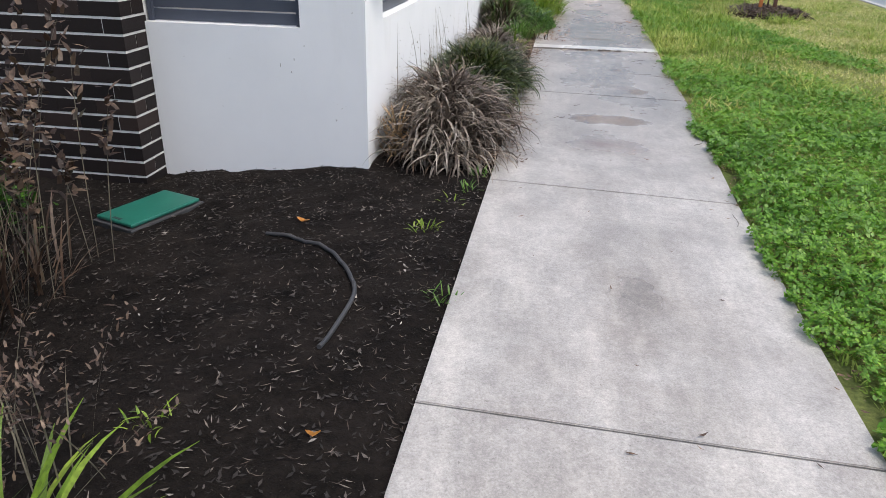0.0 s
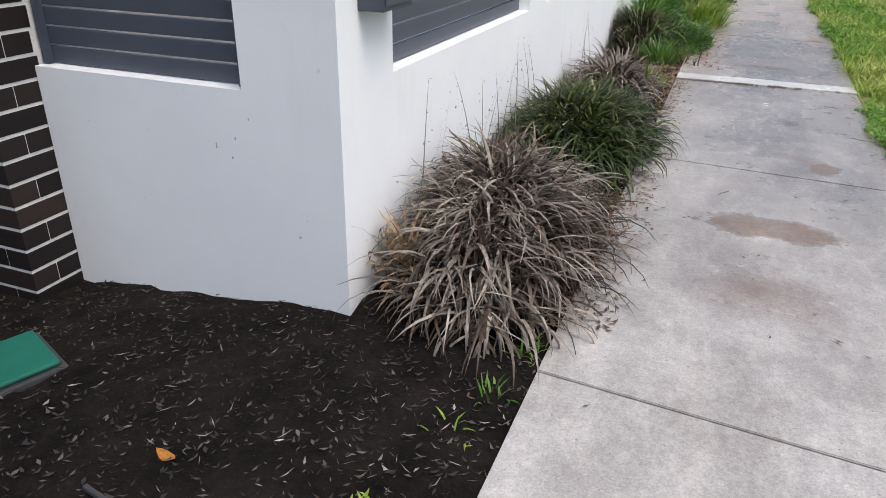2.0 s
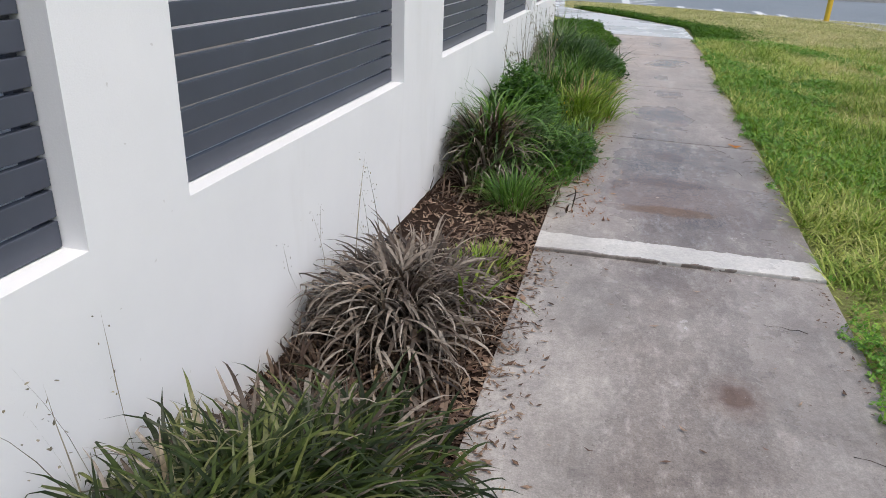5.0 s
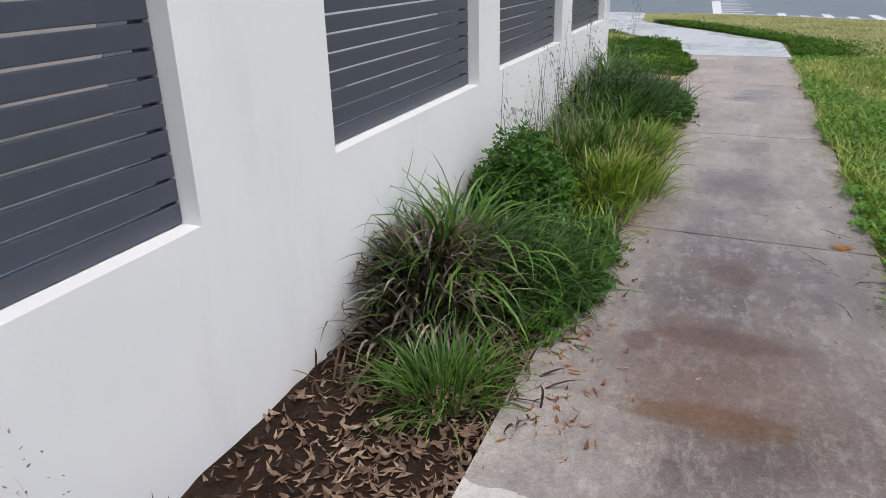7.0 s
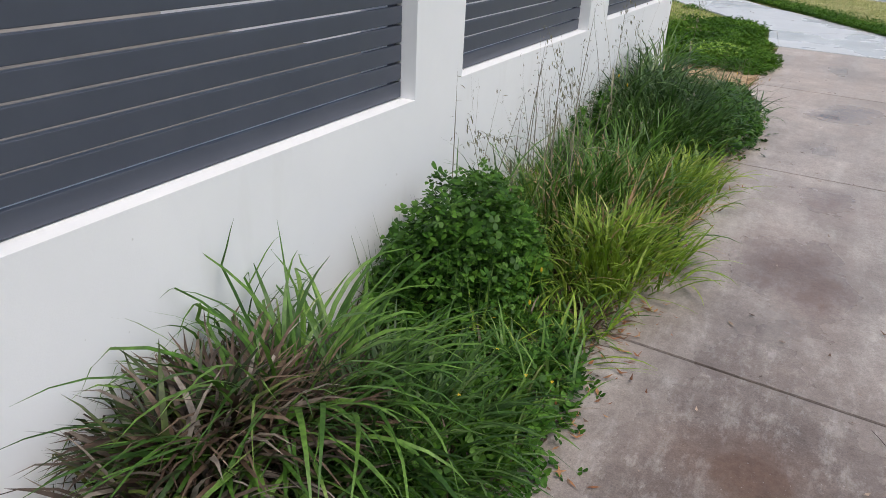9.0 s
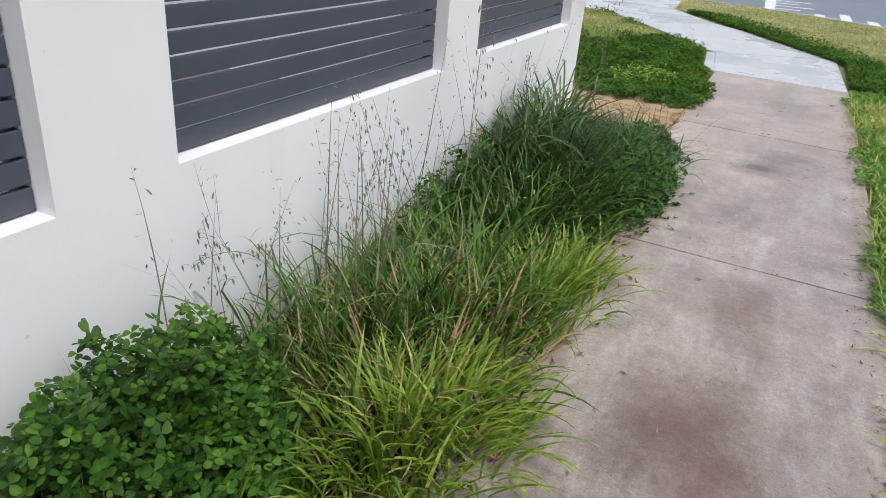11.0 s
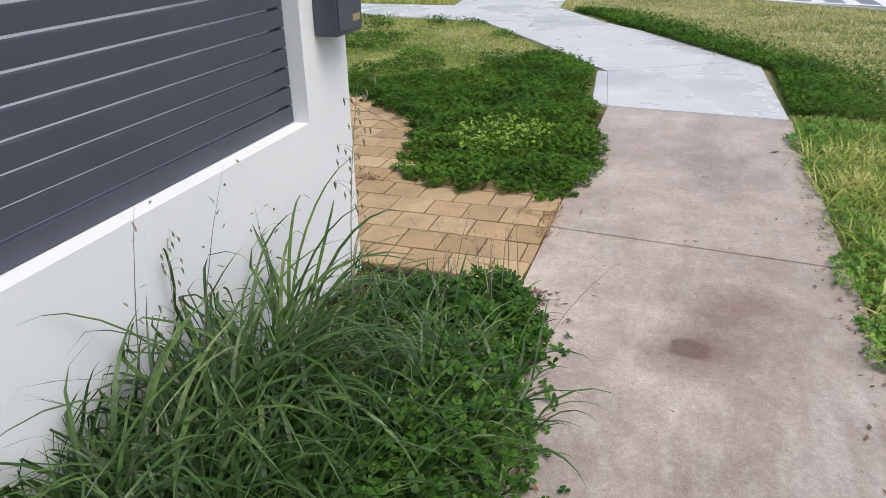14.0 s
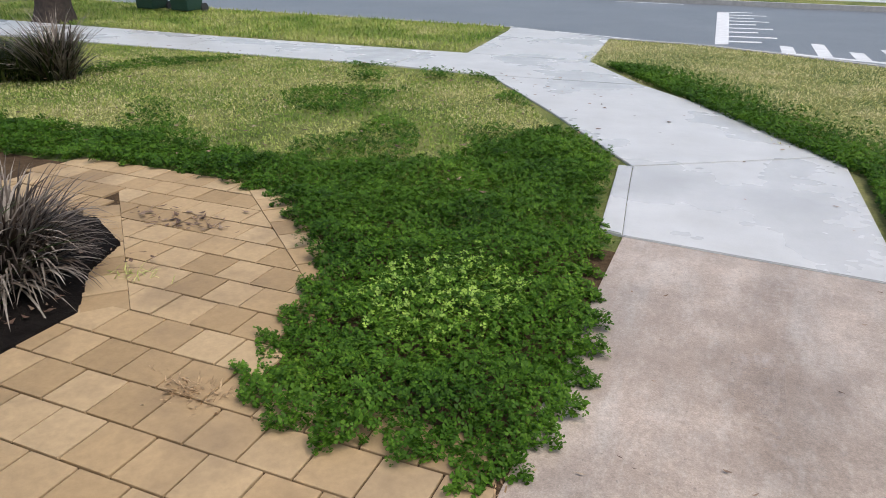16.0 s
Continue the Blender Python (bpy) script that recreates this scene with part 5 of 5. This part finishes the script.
x, y = rng.normal(-2.55, 0.16, 60), rng.normal(17.75, 0.06, 60)
stuff("leaf_litter", flakes("leaf_litter", x, y, G(y) + 0.012, 0.03, 0.08, 0.3), L_litter, "dead leaves on the sandstone pavers", "leaf litter")
x = np.concatenate([rng.uniform(-3, 1, 40), rng.uniform(-12, -4, 40)])
y = np.concatenate([rng.uniform(19, 24, 40), rng.uniform(23.2, 24.4, 40)])
stuff("path_debris", flakes("path_debris", x, y, np.full(80, Z5 + 0.001), 0.02, 0.06, 0.5, 0.1), L_litter, "dark leaf bits on the new concrete path", "leaf litter")

x, y = -0.32 + rng.normal(0, 0.025, 900), 15.9 + np.abs(rng.normal(0, 0.3, 900))
stuff("dry_fringe", blades("dry_fringe", np.stack([x, y, G(y) - 0.01], 1), rng.uniform(0.02, 0.05, 900), rng.uniform(0, 6.283, 900), rng.uniform(0.5, 1.4, 900), rng.uniform(0.2, 0.9, 900), rng.uniform(0.004, 0.008, 900), 3, 0.4), L_straw, "dry grass fringe where pavers meet the path", "dry grass")
for cx, cy, n in ((-1.42, 16.46, 160), (-2.3, 17.1, 70), (-0.38, 16.2, 70)):
    x, y = cx + rng.normal(0, 0.09, n), cy + rng.normal(0, 0.035, n)
    stuff("dry_fringe", blades("dry_fringe", np.stack([x, y, G(y)], 1), rng.uniform(0.03, 0.08, n), rng.uniform(0, 6.283, n), rng.uniform(0.7, 1.5, n), rng.uniform(0.2, 0.9, n), rng.uniform(0.004, 0.008, n), 3, 0.4), L_lawn if cx < -2 else L_straw, "small dry grass patch in the paving joints", "dry grass")
# ---- far things ----
tree = thing("street_tree", "dark-barked street tree beside the footpath", "tree", (-11.85, 24.95, 0.03))
def limb(a, b, r0, r1, bend):
    a, b = Vector(a), Vector(b)
    ps = [a.lerp(b, t) + Vector((math.sin(t * 3 + bend), math.cos(t * 2.3 + bend), 0)) * 0.12 * t for t in np.linspace(0, 1, 7)]
    return [tuple(p) for p in ps], [r0 + (r1 - r0) * t for t in np.linspace(0, 1, 7)]
bm = bmesh.new()
tube(bm, [(0, 0, -0.1), (0, 0, 0.05), (0.02, 0, 0.3), (0.0, 0.03, 1.2), (0.05, 0, 2.4), (0.1, 0.05, 3.2)], [0.46, 0.38, 0.31, 0.28, 0.25, 0.2], 14)
part("trunk", bm, M_bark, tree)
tips = []
for k in range(7):
    a = k * 0.9
    e = (2.2 * math.cos(a) * (0.6 + 0.1 * k), 2.2 * math.sin(a) * (0.6 + 0.1 * k), 4.6 + 0.35 * (k % 4))
    part("limb", tube(bmesh.new(), *limb((0.08, 0.04, 2.6 + 0.08 * k), e, 0.12, 0.03, k), 7), M_bark, tree)
    tips.append(e)
C = np.array(tips)[rng.integers(0, 7, 9000)] + rng.normal(0, 0.75, (9000, 3))
part_leaves = blades("crown", C, rng.uniform(0.08, 0.16, 9000), rng.uniform(0, 6.28, 9000), rng.uniform(0.3, 2.4, 9000), np.full(9000, 0.4), np.full(9000, 0.035), 2)
link("crown", part_leaves, L_deep, tree)

for bx in (-12.0, -11.05):
    b = thing("wheelie_bin", "dark green wheeled rubbish bin on the verge", "bin", (bx, 27.6, 0.03), "bins")
    bm = boxed((-0.27, -0.29, 0.06), (0.27, 0.29, 0.98), 0.03)
    for v in bm.verts:
        s = 0.80 + 0.2 * v.co.z
        v.co.x, v.co.y = v.co.x * s, v.co.y * s
    part("body", bm, M_bin, b)
    if bx < -11.5:
        part("lid", boxed((-0.36, -0.30, 0.42), (-0.31, 0.28, 1.0), 0.02), M_yellow_pole, b, "yellow lid hanging open")
    else:
        part("lid", boxed((-0.29, -0.33, 0.985), (0.29, 0.31, 1.05), 0.02), M_bin, b)
    for wx in (-0.24, 0.24):
        part("wheel", tube(bmesh.new(), [(wx - 0.025, 0.27, 0.10), (wx + 0.025, 0.27, 0.10)], 0.10, 16), M_black, b)

YX, YY = 3.06, 12.85
young = thing("young_tree", "staked young tree in a mulch ring on the lawn", "tree", (YX, YY, 0.02))
def ring_z(X, Y):
    r = np.hypot((X - YX) / 0.60, (Y - YY) / 0.80) + 0.06 * np.sin(7 * X + 5 * Y)
    return 0.02 + 0.07 * np.clip(1 - r ** 3, -1, 1) + lumps(X, Y, 25, 0.007)
ob = link("mulch_ring", grid_mesh("mulch_ring", YX - 0.75, YX + 0.75, YY - 1.0, YY + 1.0, 0.04, ring_z), M_mulch, young, "brown bark mulch ring")
ob.matrix_parent_inverse = Matrix.Translation(young.location).inverted()
r, th = np.sqrt(rng.uniform(0, 1, 2600)) * 0.98, rng.uniform(0, 6.28, 2600)
x, y = YX + 0.60 * r * np.cos(th), YY + 0.80 * r * np.sin(th)
ob = link("mulch_cover", flakes("mulch_cover", x, y, ring_z(x, y), 0.03, 0.09, 0.35, 0.6), L_brown, young, "reddish bark chips")
ob["kind"] = "stuff"
ob.matrix_parent_inverse = Matrix.Translation(young.location).inverted()
part("trunk", tube(bmesh.new(), [(0, 0, 0), (0.01, 0.01, 0.7), (0.0, 0.03, 1.5), (0.03, 0.0, 2.2)], [0.016, 0.014, 0.012, 0.008], 8), M_bark, young)
for sx, sy, tip, mat, lab in ((-0.10, 0.04, 0.05, M_stake, "orange timber stake"), (0.09, -0.04, 0.03, M_dark_stake, "dark brown timber stake")):
    bm = boxed((-0.025, -0.025, -0.1), (0.025, 0.025, 1.5), 0.003)
    for v in bm.verts:
        v.co.x += sx + tip * v.co.z
        v.co.y += sy
    part("stake", bm, mat, young, lab)
part("tie", boxed((-0.09, -0.03, 1.1), (0.14, 0.03, 1.14), 0.004), M_black, young, "black rubber tie")
for k in range(5):
    part("limb", tube(bmesh.new(), [(0.02, 0, 1.5 + 0.13 * k), (0.3 * math.cos(k * 2.2), 0.3 * math.sin(k * 2.2), 1.95 + 0.15 * k)], [0.008, 0.003], 6), M_bark, young)
C = np.stack([rng.normal(0, 0.28, 900), rng.normal(0, 0.28, 900), rng.normal(2.15, 0.3, 900)], 1)
link("crown", blades("crown", C, rng.uniform(0.05, 0.1, 900), rng.uniform(0, 6.28, 900), rng.uniform(0.3, 2.4, 900), np.full(900, 0.4), np.full(900, 0.03), 2), L_grass, young)

pole = thing("yellow_post", "yellow painted marker post on the road corner", "post", (4.3, 24.3, 0.03))
part("shaft", tube(bmesh.new(), [(0, 0, -0.1), (0, 0, 1.1)], 0.06, 14), M_yellow_pole, pole)
part("cap", tube(bmesh.new(), [(0, 0, 1.1), (0, 0, 1.13)], [0.065, 0.04], 14), M_yellow_pole, pole)

# ---- brick pillar ----
pillar = thing("brick_pillar", "dark brown brick pillar with white mortar joints", "pillar", (-2.257, 4.20, -0.3))
BH, BP, BL = 0.073, 0.086, 0.23
part("mortar", boxed((-1.24, 0.003, -0.1), (-0.003, 0.6, 2.1)), M_mortar, pillar, "white mortar core")
me_l = bpy.data.meshes.new("brick")
bm = boxed((0, 0, 0), (BL, 0.11, BH), 0.003)
bm.to_mesh(me_l)
bm.free()
me_l.materials.append(M_brick)
me_h = bpy.data.meshes.new("brick")
bm = boxed((0, 0, 0), (0.11, BL, BH), 0.003)
bm.to_mesh(me_h)
bm.free()
me_h.materials.append(M_brick)
for c in range(24):
    z = c * BP
    odd = c % 2
    x = -BL if not odd else -0.11
    if odd:
        b = link("brick", me_h, None, pillar)
        b.location = (-0.11, 0, z)
        x = -0.114 - BL
    while x > -1.24:
        b = link("brick", me_l, None, pillar)
        b.location = (x, 0, z)
        x -= BL + 0.001
    y = 0.114 if not odd else BL + 0.004
    for k in range(1):
        b = link("brick", me_h, None, pillar)
        b.location = (-0.11, y, z)
        b.scale = (1, min(1, (0.222 - y if y > 0.2 else 0.11) / BL) if y > 0.2 else 0.48, 1)

# ---- pavers ----
paving = thing("paving", "sandstone-coloured pavers in running bond at the entry", "paving", kind="structure")
part("sand_bed", poly_prism([(-0.29, 15.40), (-0.29, 18.29), (-6, 18.29), (-6, 15.40)], lambda x, y: float(G(y)) - 0.004, 0.1), M_sand, paving, "sandy joint bed")
PX = 0.2
me_p = bpy.data.meshes.new("paver")
bm = boxed((0, 0, 0), (PX - 0.007, PX - 0.007, 0.05), 0.004)
bm.to_mesh(me_p)
bm.free()
me_p.materials.append(M_paver)
# two straight cuts bound the field: one along the planted bed, one under the clover
BED_CUT = (Vector((-2.06, 16.83, 0)), Vector((-3.06, 17.77, 0)))
LAWN_CUT = (Vector((-1.53, 17.35, 0)), Vector((-2.535, 18.285, 0)))
def side(p, cut):
    d = cut[1] - cut[0]
    return (d.x * (p.y - cut[0].y) - d.y * (p.x - cut[0].x)) / d.length
def trimmed(x, y, cut, keep):
    """A paver sawn off along a cut; keep: the side that stays, +1 or -1."""
    bm = boxed((0, 0, 0), (PX - 0.007, PX - 0.007, 0.05))
    d = (cut[1] - cut[0]).normalized()
    nrm = Vector((-d.y, d.x, 0)) * keep
    bmesh.ops.bisect_plane(bm, geom=bm.verts[:] + bm.edges[:] + bm.faces[:], plane_co=cut[0] - Vector((x, y, 0)) + nrm * 0.001, plane_no=nrm, clear_inner=True)
    bmesh.ops.holes_fill(bm, edges=[e for e in bm.edges if e.is_boundary], sides=0)
    me = bpy.data.meshes.new("paver")
    bm.to_mesh(me)
    bm.free()
    me.materials.append(M_paver)
    return me
def lay(me, x, y):
    p = link("paver", me, None, paving)
    p.location = (x, y, float(G(y)) - 0.05 + 0.008 + rng.uniform(-0.0015, 0.0015))
    p.rotation_euler = (rng.uniform(-0.007, 0.007), rng.uniform(-0.007, 0.007), rng.uniform(-0.006, 0.006))
    return p
count = 0
for row in range(-3, 12):
    y = 16.03 + row * PX
    x = -0.55 - (0.11 if row % 2 else 0.0)
    start = x
    while x > -4.2:
        c = Vector((x + PX / 2, y + PX / 2, 0))
        qx, qy = np.array([x, x + PX, x, x + PX, c.x]), np.array([y, y, y + PX, y + PX, c.y])
        q = [Vector((a, b, 0)) for a, b in zip(qx, qy)]
        near_bed, near_lawn = c.y > 16.75, c.y > 17.25
        sb, sl = [side(v, BED_CUT) for v in q], [side(v, LAWN_CUT) for v in q]
        if inside(qx, qy, ENTRY).any() and not inside(qx, qy, BED2).all() and count < 262:
            if near_bed and max(sb) > 0 and min(sb) < PX and c.x > -3.25:
                if min(sb) < -0.02:
                    lay(trimmed(x, y, BED_CUT, -1), x, y)
                    count += 1
            elif near_lawn and min(sl) < 0:
                if max(sl) > 0.02:
                    lay(trimmed(x, y, LAWN_CUT, 1), x, y)
                    count += 1
            else:
                lay(me_p, x, y)
                count += 1
        x -= PX
    if row < 2:
        w = (-0.298 - start - PX) / PX
        if w > 0.08:
            lay(me_p, start + PX, y).scale = (w, 1, 1)
# soldier courses along the two cuts
for cut, off in ((BED_CUT, 0.001), (LAWN_CUT, -PX + 0.004)):
    d = (cut[1] - cut[0]).normalized()
    n2 = Vector((-d.y, d.x, 0))
    steps = int((cut[1] - cut[0]).length / PX) + 1
    for k in range(steps):
        o = cut[0] + d * (k * PX) + n2 * off
        p = lay(me_p, o.x, o.y)
        p.rotation_euler = (0, 0, math.atan2(d.y, d.x))
